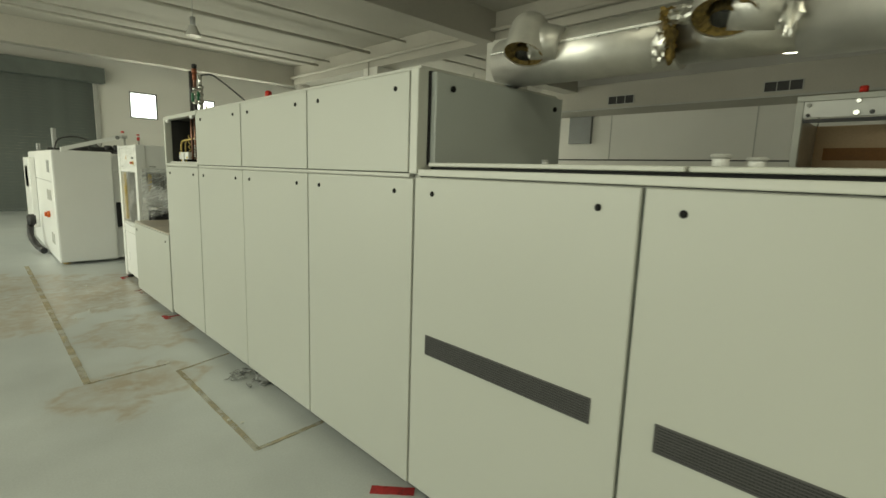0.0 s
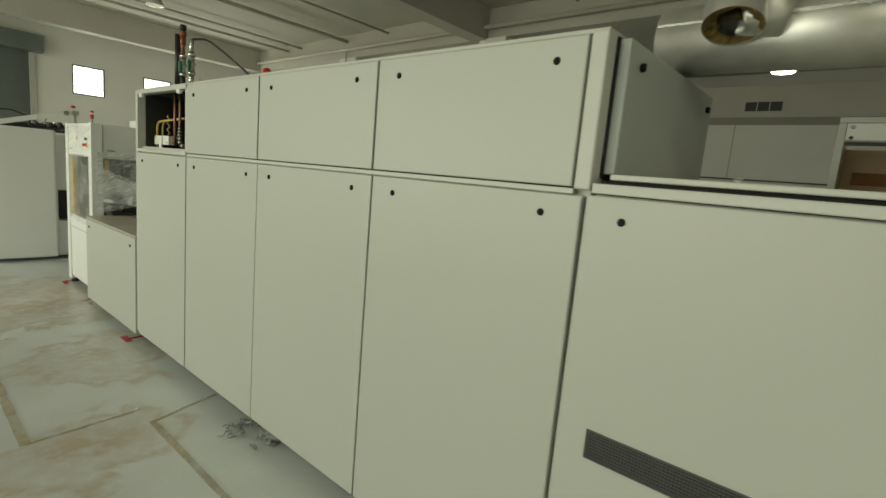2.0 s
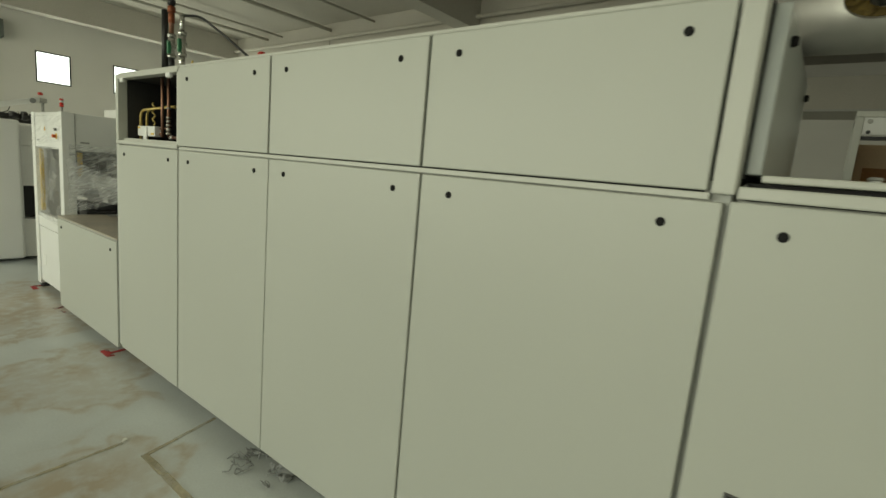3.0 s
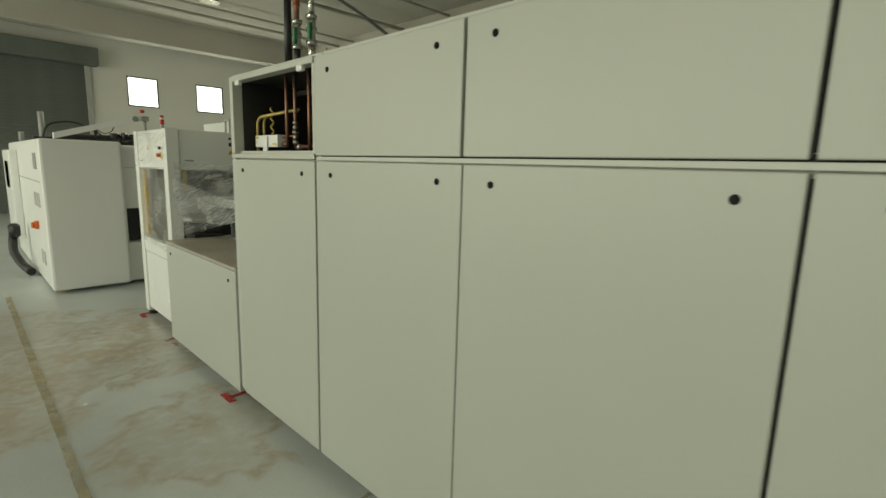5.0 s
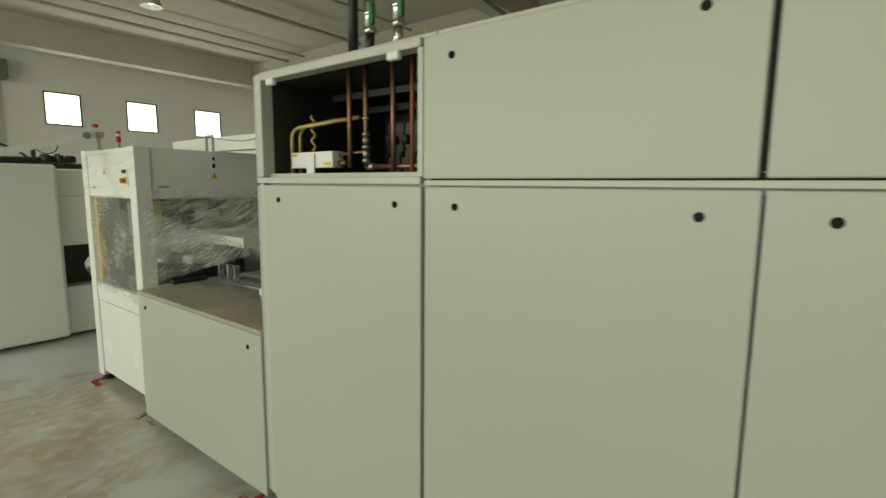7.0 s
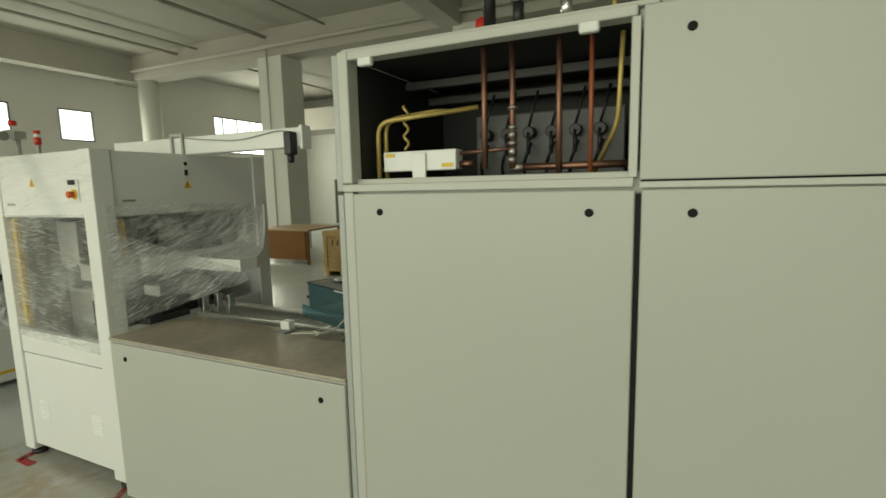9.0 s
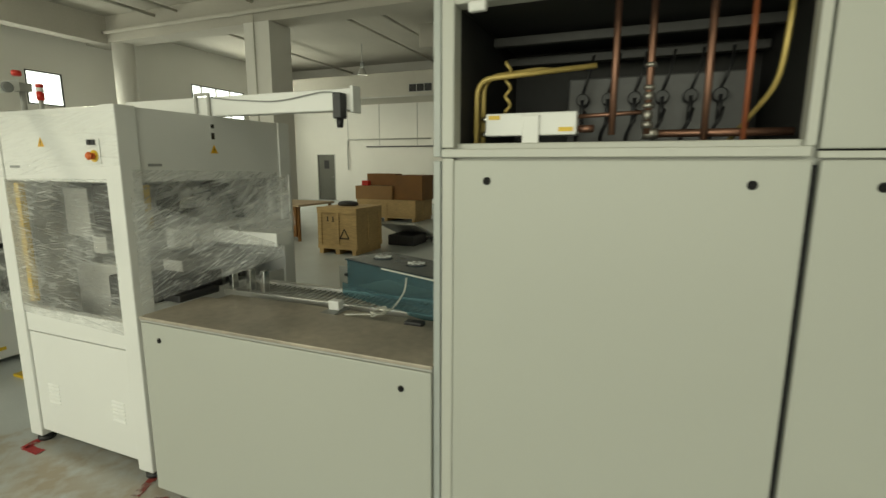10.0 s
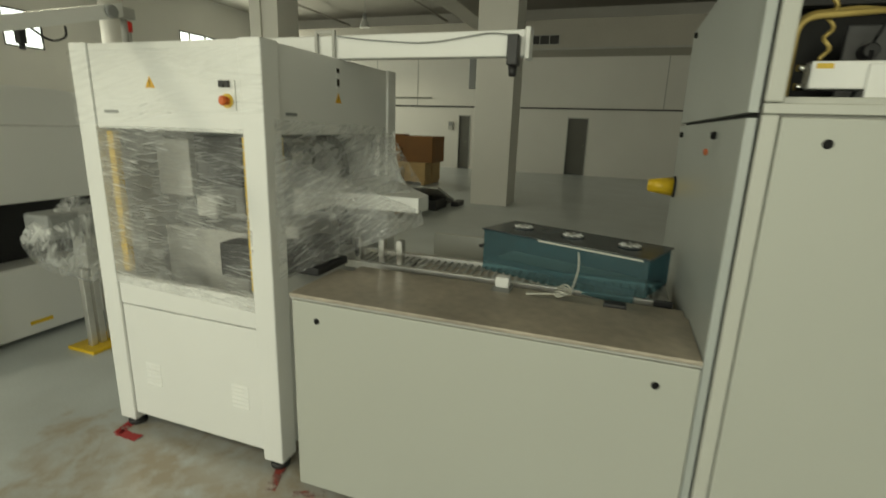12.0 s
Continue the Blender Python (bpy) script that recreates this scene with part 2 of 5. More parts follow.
M_TAPE = worn("worn_tan_tape", (0.45, 0.39, 0.25), 0.7, 0.50, 5, 0.35)
M_REDTAPE = worn("worn_red_tape", (0.42, 0.035, 0.04), 0.6, 0.36, 14)
M_REDWORN = worn("scraped_red_tape", (0.36, 0.06, 0.05), 0.6, 0.5, 22, 0.12)
M_FILM = film("stretch_film", (0, -1, -0.14), (1, 0, 0), lo=0.32, hi=1.0, stretch=(4.0, 6, 95), crease=(0.56, 0.68))
# pale streaks here stand in for lamp reflections on the tight film
M_FILM_TIGHT = film("tight_stretch_film", (0, -1, -0.05), (1, 0, 0), lo=0.05, hi=0.32, stretch=(1.2, 4, 26))
M_FILM_SIDE = film("pulled_stretch_film", (0.62, -0.58, 0.36), (0.67, 0.74, 0), lo=0.32, hi=1.0, stretch=(4.5, 7, 70), crease=(0.55, 0.68))
M_FILM_THIN = film("thin_film", (1, 0, 0.2), (0, 1, 0), lo=0.14, hi=0.85)
M_BAG = film("plastic_bag", (0.3, 0, 1), (0, 1, 0), lo=0.10, hi=0.7, stretch=(4, 6, 14))
M_BLUE = tinted("blue_clear_plastic", (0.42, 0.61, 0.66), 0.08, 0.2)
M_LID = mat("dark_lid", (0.03, 0.045, 0.055), 0.25)
M_COPPER = mat("copper_pipe", (0.33, 0.18, 0.13), 0.45, metal=0.9, stain=0.3, stain_scale=6)
M_BRASS = mat("yellow_pipe", (0.62, 0.47, 0.16), 0.4, metal=0.3, stain=0.2, stain_scale=8)
M_REDPIPE = mat("red_brown_pipe", (0.36, 0.11, 0.05), 0.5, metal=0.3, stain=0.2)
M_CHROME = mat("bright_steel", (0.70, 0.70, 0.68), 0.2, metal=1.0)
M_NICKEL = mat("dull_nickel", (0.45, 0.43, 0.40), 0.4, metal=0.9, stain=0.3, stain_scale=20)
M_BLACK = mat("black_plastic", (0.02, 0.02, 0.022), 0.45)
M_RED = mat("red_plastic", (0.60, 0.03, 0.02), 0.35)
M_ORANGE = mat("orange_plastic", (0.65, 0.13, 0.02), 0.4)
M_YELLOW = mat("yellow_plastic", (0.75, 0.50, 0.03), 0.4)
M_SIGN = mat("warning_yellow", (0.75, 0.42, 0.02), 0.5)
M_GREEN = mat("green_lever", (0.02, 0.16, 0.07), 0.4)
M_WOOL = mat("mineral_wool", (0.19, 0.13, 0.035), 0.95, grain=0.5, scale=60, stain=0.4, stain_scale=14, bump=1.0)
M_FOIL = mat("crumpled_foil", (0.75, 0.74, 0.70), 0.32, metal=1.0, grain=0.1, scale=18, stain=0.2, bump=0.5)
M_BOARD = mat("cardboard", (0.34, 0.19, 0.08), 0.8, grain=0.06, scale=40, stain=0.12)
M_BROWN = mat("brown_board", (0.25, 0.115, 0.035), 0.7, grain=0.1, stain=0.15)
M_BEIGE = mat("beige_board", (0.50, 0.37, 0.24), 0.6, stain=0.08)
# grey lowered to hold the shade inside the pipe compartment
M_PLATE = mat("shade_grey_plate", (0.13, 0.13, 0.13), 0.5)
M_MESH = mat("dark_mesh", (0.075, 0.075, 0.075), 0.5)
M_GREY = mat("mid_grey_paint", (0.27, 0.28, 0.28), 0.5)
M_GREYTRIM = mat("grey_trim", (0.45, 0.45, 0.43), 0.6)
M_INK = mat("black_ink", (0.03, 0.025, 0.02), 0.8)
M_CABLE = mat("white_cable", (0.62, 0.62, 0.56), 0.5)
M_PANE = glow("overcast_sky_glass", (0.93, 1.0, 1.0), 4.0)
M_LIT = glow("lit_lamp_glass", (1.0, 0.97, 0.85), 12.0)

# ---- mesh helpers ----
BASE = {}


def box(bm, x0, x1, y0, y1, z0, z1, b=0.0, seg=2):
    """A box, with rounded edges of radius b, into bm."""
    t = bmesh.new()
    bmesh.ops.create_cube(t, size=1.0, matrix=Matrix.Translation(((x0 + x1) / 2, (y0 + y1) / 2, (z0 + z1) / 2)) @ Matrix.Diagonal((abs(x1 - x0), abs(y1 - y0), abs(z1 - z0), 1)))
    if b:
        bmesh.ops.bevel(t, geom=t.edges[:], offset=b, segments=seg, affect="EDGES", profile=0.5)
    return join(bm, t)


def join(bm, t, m=None):
    if m is not None:
        t.transform(m)
    d = bpy.data.meshes.new("tmp")
    t.to_mesh(d)
    t.free()
    bm.from_mesh(d)
    bpy.data.meshes.remove(d)
    return bm


def tube(bm, p, q, r, n=16, r2=None, b=0.0, caps=True):
    """A cylinder or cone from p to q into bm."""
    p, q = Vector(p), Vector(q)
    t = bmesh.new()
    bmesh.ops.create_cone(t, cap_ends=caps, segments=n, radius1=r, radius2=r if r2 is None else r2, depth=(q - p).length)
    if b:
        bmesh.ops.bevel(t, geom=[e for e in t.edges if abs(e.verts[0].co.z - e.verts[1].co.z) < 1e-6], offset=b, segments=2, affect="EDGES")
    for f in t.faces:
        f.smooth = len(f.verts) == 4
    return join(bm, t, Matrix.Translation((p + q) / 2) @ (q - p).to_track_quat("Z", "Y").to_matrix().to_4x4())


def pipe(bm, pts, r, n=10, closed_ends=True):
    """A bent pipe along pts into bm."""
    pts = [Vector(p) for p in pts]
    rings = []
    side = None
    for i, p in enumerate(pts):
        d = (pts[min(i + 1, len(pts) - 1)] - pts[max(i - 1, 0)]).normalized()
        if side is None:
            side = d.orthogonal().normalized()
        side = (side - d * side.dot(d)).normalized()
        up = d.cross(side)
        rings.append([bm.verts.new(p + r * (math.cos(a) * side + math.sin(a) * up)) for a in [2 * math.pi * k / n for k in range(n)]])
    for a, c in zip(rings, rings[1:]):
        for k in range(n):
            f = bm.faces.new((a[k], a[(k + 1) % n], c[(k + 1) % n], c[k]))
            f.smooth = True
    if closed_ends:
        bm.faces.new(rings[0][::-1])
        bm.faces.new(rings[-1])
    return bm


def rounded(pts, r=0.03, n=5):
    """A path with its corners rounded."""
    pts = [Vector(p) for p in pts]
    out = [pts[0]]
    for a, c, e in zip(pts, pts[1:], pts[2:]):
        k = min(r, (a - c).length * 0.45, (e - c).length * 0.45)
        s, f = c + (a - c).normalized() * k, c + (e - c).normalized() * k
        for i in range(n + 1):
            u = i / n
            out.append(s.lerp(c, u).lerp(c.lerp(f, u), u))
    return out + [pts[-1]]


def prism(bm, pts, axis, lo, hi):
    """A flat outline drawn out along an axis; pts are the two other coordinates."""
    def at(p, h):
        c = list(p)
        c.insert("xyz".index(axis), h)
        return bm.verts.new(c)
    a, c = [at(p, lo) for p in pts], [at(p, hi) for p in pts]
    n = len(pts)
    bm.faces.new(a[::-1]), bm.faces.new(c)
    for k in range(n):
        bm.faces.new((a[k], a[(k + 1) % n], c[(k + 1) % n], c[k]))
    bmesh.ops.recalc_face_normals(bm, faces=bm.faces[:])
    return bm


def B(*a, **k):
    return box(bmesh.new(), *a, **k)


def T(*a, **k):
    return tube(bmesh.new(), *a, **k)


def mesh_of(name, bm, material, base=(0, 0, 0)):
    bm.transform(Matrix.Translation(-Vector(base)))
    d = bpy.data.meshes.new(name)
    bm.to_mesh(d)
    bm.free()
    d.materials.append(material)
    return d


SINK = Vector((0, 0, -0.036))  # the machine line stands this much lower than it is drawn


def thing(name, base, label, category, group="", at=(0, 0, 0)):
    ob = new(name)
    ob.location = Vector(base) + Vector(at)
    ob.empty_display_size = 0.1
    BASE[ob] = Vector(base)
    return tagged(ob, label, category, group)


def part(name, bm, material, parent, label=""):
    ob = new(name, mesh_of(name, bm, material, BASE[parent]))
    ob.parent = parent
    BASE[ob] = BASE[parent]
    if label:
        tagged(ob, label)
    return ob


def single(name, bm, material, base, label, category, group="", at=(0, 0, 0)):
    """A thing of one mesh."""
    ob = new(name, mesh_of(name, bm, material, base))
    ob.location = Vector(base) + Vector(at)
    BASE[ob] = Vector(base)
    return tagged(ob, label, category, group)


def structure(name, bm, material, label="", category=""):
    ob = new(name, mesh_of(name, bm, material))
    BASE[ob] = Vector((0, 0, 0))
    return tagged(ob, label, category or name.split("_")[0], kind="structure")


def wall_with_holes(axis, at0, at1, a0, a1, z0, z1, holes):
    """A wall across `axis` from at0 to at1 thick, with rectangular openings (a0, a1, z0, z1)."""
    bm = bmesh.new()
    cuts = sorted({a0, a1, *[h[0] for h in holes], *[h[1] for h in holes]})
    for u, v in zip(cuts, cuts[1:]):
        zs = [z0]
        for h in sorted(holes, key=lambda h: h[2]):
            if h[0] <= u + 1e-6 and h[1] >= v - 1e-6:
                zs += [h[2], h[3]]
        zs.append(z1)
        for lo, hi in zip(zs[::2], zs[1::2]):
            if hi - lo > 1e-4:
                if axis == "x":
                    box(bm, at0, at1, u, v, lo, hi)
                else:
                    box(bm, u, v, at0, at1, lo, hi)
    return bm


# ---- the hall ----
EAST, NORTH, WEST, SOUTH, TOP = 18.6, 20.0, -8.0, -8.0, 5.45
WINDOWS = ((4.84, 5.66), (6.74, 7.58), (8.68, 9.55))
WZ0, WZ1 = 3.04, 3.89
structure("floor", B(WEST, EAST + 0.3, SOUTH, NORTH + 0.3, -0.2, 0.0), M_FLOOR, "grey painted concrete floor, stained and scuffed")
structure("wall_north", wall_with_holes("y", NORTH, NORTH + 0.3, WEST, EAST + 0.3, 0, TOP, [(-0.6, 3.86, 0.0, 4.05)] + [(a, b, WZ0, WZ1) for a, b in WINDOWS] + [(13.7, 16.1, 2.95, 4.25)]), M_WALL, "off-white plastered wall with small high windows")
DOORS = ((7.34, 8.05), (11.56, 12.03), (17.58, 18.5))
structure("wall_east", wall_with_holes("x", EAST, EAST + 0.3, SOUTH, NORTH, 0, TOP, [(a, b, 0.0, 1.96) for a, b in DOORS]), M_WALL, "off-white plastered end wall with doors")
structure("wall_west", wall_with_holes("x", WEST - 0.3, WEST, SOUTH, NORTH, 0, TOP, [(1.3, 17.7, 0.5, 4.3)]), M_WALL, "off-white plastered wall with a band of windows")
structure("wall_south", B(WEST, EAST, SOUTH - 0.3, SOUTH, 0, TOP), M_WALL, "off-white plastered wall")
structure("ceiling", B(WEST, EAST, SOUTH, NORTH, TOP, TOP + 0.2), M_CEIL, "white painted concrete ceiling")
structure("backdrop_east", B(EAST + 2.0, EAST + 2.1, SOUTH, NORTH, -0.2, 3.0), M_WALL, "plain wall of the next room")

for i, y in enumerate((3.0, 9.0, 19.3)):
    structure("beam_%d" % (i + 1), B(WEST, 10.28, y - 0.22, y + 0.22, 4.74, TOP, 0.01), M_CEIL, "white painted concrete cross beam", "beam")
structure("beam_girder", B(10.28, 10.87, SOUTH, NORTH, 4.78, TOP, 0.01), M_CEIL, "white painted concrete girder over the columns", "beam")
for i, y in enumerate((8.22, 13.48)):
    structure("column_%d" % (i + 1), B(10.2, 10.95, y, y + 0.75, 0, 4.778, 0.012), M_WALL, "square white painted concrete column", "column")
structure("column_round", T((10.57, 18.9, 0), (10.57, 18.9, 4.779), 0.27, 28), M_WALL, "round white column by the windows", "column")
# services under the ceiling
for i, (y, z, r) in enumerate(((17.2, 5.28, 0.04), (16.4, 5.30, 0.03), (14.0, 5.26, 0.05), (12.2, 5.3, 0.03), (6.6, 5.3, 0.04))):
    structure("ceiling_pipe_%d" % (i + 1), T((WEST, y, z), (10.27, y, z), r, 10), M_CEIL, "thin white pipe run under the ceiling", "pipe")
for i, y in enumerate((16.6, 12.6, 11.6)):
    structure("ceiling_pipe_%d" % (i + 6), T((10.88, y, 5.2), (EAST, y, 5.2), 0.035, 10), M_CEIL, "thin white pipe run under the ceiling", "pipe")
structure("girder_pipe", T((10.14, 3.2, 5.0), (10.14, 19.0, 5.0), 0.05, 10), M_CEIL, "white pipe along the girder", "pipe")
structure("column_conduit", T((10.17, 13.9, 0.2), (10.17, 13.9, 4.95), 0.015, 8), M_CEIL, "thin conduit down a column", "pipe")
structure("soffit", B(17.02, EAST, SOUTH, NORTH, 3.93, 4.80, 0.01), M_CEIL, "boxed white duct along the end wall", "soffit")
structure("soffit_trim", B(16.995, 17.02, SOUTH, NORTH, 3.93, 3.985, 0.004), M_GREYTRIM, "thin trim below the boxed duct", "trim")
# hoods of the low ducts across the east bay
structure("cross_duct", B(13.2, 17.0, 10.5, 11.1, 4.60, 5.2, 0.02), M_CEIL, "boxed white cross duct", "duct")

for y in (8.8, 12.82, 4.13):
    v = thing("air_vent", (17.0, y, 4.07), "dark slotted air vent in the boxed duct", "vent", "air vents")
    part("backing", B(17.0, 17.016, y - 0.45, y + 0.45, 4.09, 4.35), M_BLACK, v)
    bm = bmesh.new()
    for a, b, c, d in ((-0.45, 0.45, 4.07, 4.095), (-0.45, 0.45, 4.345, 4.37), (-0.47, -0.44, 4.07, 4.37), (0.44, 0.47, 4.07, 4.37), (-0.16, -0.14, 4.095, 4.345), (0.14, 0.16, 4.095, 4.345)):
        box(bm, 16.985, 17.005, y + a, y + b, c, d, 0.003, 1)
    part("grille_frame", bm, M_GREYTRIM, v)
    for k in range(3):
        part("slat", B(16.99, 17.002, y - 0.44, y + 0.44, 4.145 + 0.06 * k, 4.158 + 0.06 * k), M_DARK, v)

# east wall fittings
structure("trim_cable_duct", B(EAST - 0.05, EAST - 0.001, 0.0, 16.0, 2.23, 2.275), M_BLACK, "dark cable duct along the end wall", "trim")
for i, y in enumerate((9.9, 5.05, 13.7, 15.4, 16.9)):
    structure("wall_joint_%d" % (i + 1), B(EAST - 0.012, EAST - 0.001, y - 0.015, y + 0.015, 2.28, 3.925), M_GREYTRIM, "thin vertical joint strip on the end wall", "trim")
structure("wall_pipe", pipe(bmesh.new(), rounded([(EAST - 0.06, 16.9, 1.3), (EAST - 0.06, 16.9, 2.55), (EAST - 0.06, 13.1, 2.55)], 0.1), 0.025, 8), M_GREYTRIM, "thin grey pipe bent along the end wall", "pipe")
for i, (a, b) in enumerate(DOORS):
    structure("door_%d" % (i + 1), B(EAST + 0.05, EAST + 0.10, a + 0.03, b - 0.03, 0.01, 1.93, 0.004), M_DOOR, "closed dark grey steel door", "door")
    bm = bmesh.new()
    box(bm, EAST - 0.02, EAST + 0.14, a, a + 0.035, 0, 1.96, 0.004), box(bm, EAST - 0.02, EAST + 0.14, b - 0.035, b, 0, 1.96, 0.004), box(bm, EAST - 0.02, EAST + 0.14, a + 0.035, b - 0.035, 1.925, 1.96, 0.004)
    structure("door_frame_%d" % (i + 1), bm, M_GREYTRIM, "grey steel door frame", "door frame")
    p = T((EAST + 0.0, a + 0.12, 1.0), (EAST + 0.05, a + 0.12, 1.0), 0.012, 10)
    tube(p, (EAST, a + 0.12, 1.0), (EAST, a + 0.22, 1.0), 0.01, 10)
    structure("door_handle_%d" % (i + 1), p, M_CHROME, "steel lever handle", "handle")
structure("door_window", B(EAST + 0.045, EAST + 0.052, 17.93, 18.18, 1.35, 1.7), M_BLACK, "small dark door window", "window")
el = single("wall_panel", B(EAST - 0.14, EAST - 0.002, 10.68, 11.65, 2.88, 3.92, 0.01), M_GREY, (EAST, 11.2, 3.0), "grey metal electrical panel high on the wall", "panel")
ex = thing("control_box", (EAST, 12.3, 1.4), "small grey control box beside a door", "box")
part("case", B(EAST - 0.09, EAST - 0.002, 12.22, 12.40, 1.42, 1.72, 0.006), M_GREYTRIM, ex)
part("cover", B(EAST - 0.10, EAST - 0.088, 12.24, 12.38, 1.55, 1.70, 0.003), M_GREY, ex)

# shutter
structure("shutter_hood", B(-0.9, 4.13, 19.6, NORTH - 0.002, 4.00, 4.46, 0.02), M_SHUT, "grey steel roller shutter housing", "shutter")
shut = structure("door_shutter", B(-0.6, 3.86, NORTH + 0.05, NORTH + 0.11, 0.0, 0.06, 0.008), M_SHUT, "closed grey steel roller shutter", "shutter")
slat = mesh_of("slat", B(-0.6, 3.86, NORTH + 0.06, NORTH + 0.10, 0.0, 0.0885, 0.006, seg=1), M_SHUT)
for k in range(44):
    ob = new("slat", slat)
    ob.parent, ob.location = shut, (0, 0, 0.065 + 0.09 * k)
structure("shutter_rail", B(3.86, 3.97, NORTH - 0.08, NORTH - 0.002, 0, 3.998, 0.006), M_GREYTRIM, "steel guide rail of the roller shutter", "shutter")

# windows
def window(i, a, b, z0, z1):
    w = 0.035
    bm = bmesh.new()
    for x0, x1, c, d in ((a, a + w, z0, z1), (b - w, b, z0, z1), (a + w, b - w, z0, z0 + w), (a + w, b - w, z1 - w, z1)):
        box(bm, x0, x1, NORTH - 0.01, NORTH + 0.08, c, d, 0.004, 1)
    f = structure("window_%d" % i, bm, M_BLACK, "small high window with a dark frame and bright panes", "window")
    g = part("pane", B(a + w, b - w, NORTH + 0.03, NORTH + 0.04, z0 + w, z1 - w), M_PANE, f)
    g.visible_shadow = False


for i, (a, b) in enumerate(WINDOWS):
    window(i + 1, a, b, WZ0, WZ1)
window(4, 13.7, 16.1, 2.95, 4.25)
bm = bmesh.new()
for x in (14.1, 14.75, 15.4):
    box(bm, x - 0.03, x + 0.03, NORTH - 0.005, NORTH + 0.07, 2.985, 4.215)
box(bm, 13.735, 16.065, NORTH - 0.002, NORTH + 0.06, 3.57, 3.63)
structure("window_bars", bm, M_WALL, "white glazing bars of the large window", "window")


def bell_lamp(x, y):
    ob = thing("pendant_lamp", (x, y, 4.4), "hanging grey bell-shaped industrial lamp", "lamp", "hanging bell lamps")
    part("stem", T((x, y, 4.85), (x, y, TOP), 0.012, 8), M_GREYTRIM, ob)
    part("gear_box", T((x, y, 4.68), (x, y, 4.86), 0.06, 16, b=0.008), M_GREY, ob)
    part("shade", T((x, y, 4.45), (x, y, 4.68), 0.17, 24, r2=0.07, caps=False), M_GREYTRIM, ob)
    part("bulb", T((x, y, 4.50), (x, y, 4.62), 0.05, 12, r2=0.03, b=0.01), M_LIT, ob)


# the four added fill lamps get the same fixture, out of view
for x, y in LAMPS:
    bell_lamp(x, y)
dl = thing("disc_lamp", (14.05, 3.41, 4.5), "round lit ceiling lamp on a stem", "lamp")
part("case", T((14.05, 3.41, 4.49), (14.05, 3.41, 4.58), 0.26, 28, b=0.01), M_GREYTRIM, dl)
part("diffuser", T((14.05, 3.41, 4.46), (14.05, 3.41, 4.49), 0.22, 28, b=0.008), M_LIT, dl)
part("stem", T((14.05, 3.41, 4.58), (14.05, 3.41, TOP), 0.03, 10), M_GREYTRIM, dl)

# ---- floor marks ----
def strip(name, p, q, w, material, label, cat="tape", n=14):
    """A worn strip of tape with ragged edges."""
    p, q = Vector((*p, 0)), Vector((*q, 0))
    d = (q - p)
    s = Vector((-d.y, d.x, 0)).normalized()
    bm = bmesh.new()
    rows = []
    for i in range(n + 1):
        c = p + d * (i / n)
        a = c + s * (w / 2 + random.uniform(-0.003, 0.002)); b = c - s * (w / 2 + random.uniform(-0.003, 0.002))
        rows.append([bm.verts.new((a.x, a.y, 0.0004)), bm.verts.new((a.x, a.y, 0.004)), bm.verts.new((b.x, b.y, 0.004)), bm.verts.new((b.x, b.y, 0.0004))])
    for r, t in zip(rows, rows[1:]):
        for k in range(3):
            bm.faces.new((r[k], t[k], t[k + 1], r[k + 1]))
    bmesh.ops.recalc_face_normals(bm, faces=bm.faces[:])
    return structure(name, bm, material, label, cat)


TAN = "worn tan floor tape on the concrete"
strip("floor_tape_1", (1.226, 4.65), (1.24, 6.9), 0.045, M_TAPE, TAN, n=40)
strip("floor_tape_2", (1.24, 6.9), (1.25, 9.9), 0.05, M_TAPE, TAN, n=40)
strip("floor_tape_3", (1.778, 3.07), (1.777, 4.52), 0.035, M_TAPE, TAN, n=30)
strip("floor_tape_4", (1.778, 3.085), (2.22, 3.12), 0.03, M_TAPE, TAN)
strip("floor_tape_5", (1.777, 4.51), (2.2, 4.63), 0.02, M_TAPE, TAN)
strip("floor_tape_6", (1.226, 4.66), (1.74, 4.70), 0.018, M_TAPE, TAN)
RED = "worn red tape corner mark on the floor"
strip("red_mark_1", (2.09, 6.10), (2.09, 5.94), 0.05, M_REDTAPE, RED, n=8)
strip("red_mark_2", (2.11, 6.02), (2.22, 6.03), 0.03, M_REDTAPE, RED, n=6)
strip("red_mark_3", (2.14, 8.33), (2.30, 8.36), 0.045, M_REDTAPE, RED, n=8)
strip("red_mark_4", (2.15, 8.33), (2.15, 8.20), 0.045, M_REDTAPE, RED, n=8)
strip("red_mark_5", (2.10, 7.40), (2.28, 7.46), 0.04, M_REDWORN, RED, n=8)
strip("red_mark_6", (2.12, 7.30), (2.17, 7.18), 0.03, M_REDWORN, RED, n=8)
strip("red_mark_7", (2.05, 2.38), (2.2, 2.22), 0.06, M_REDTAPE, RED, n=8)

# loose debris by the foot of the machine
random.seed(4)
bm = bmesh.new()
for k in range(16):
    x, y = 2.13 + random.uniform(-0.10, 0.09), 4.05 + random.uniform(-0.2, 0.16)
    pts = [(x, y, 0.008)]
    for j in range(7):
        x += random.uniform(-0.035, 0.035); y += random.uniform(-0.035, 0.035)
        pts.append((x, y, random.uniform(0.006, 0.035)))
    pipe(bm, rounded(pts, 0.02, 3), 0.0035, 6)
tagged(single("cable_scraps", bm, M_GREY, (2.13, 4.05, 0.0), "tangle of grey cable scraps on the floor", "debris"))
bm = bmesh.new()
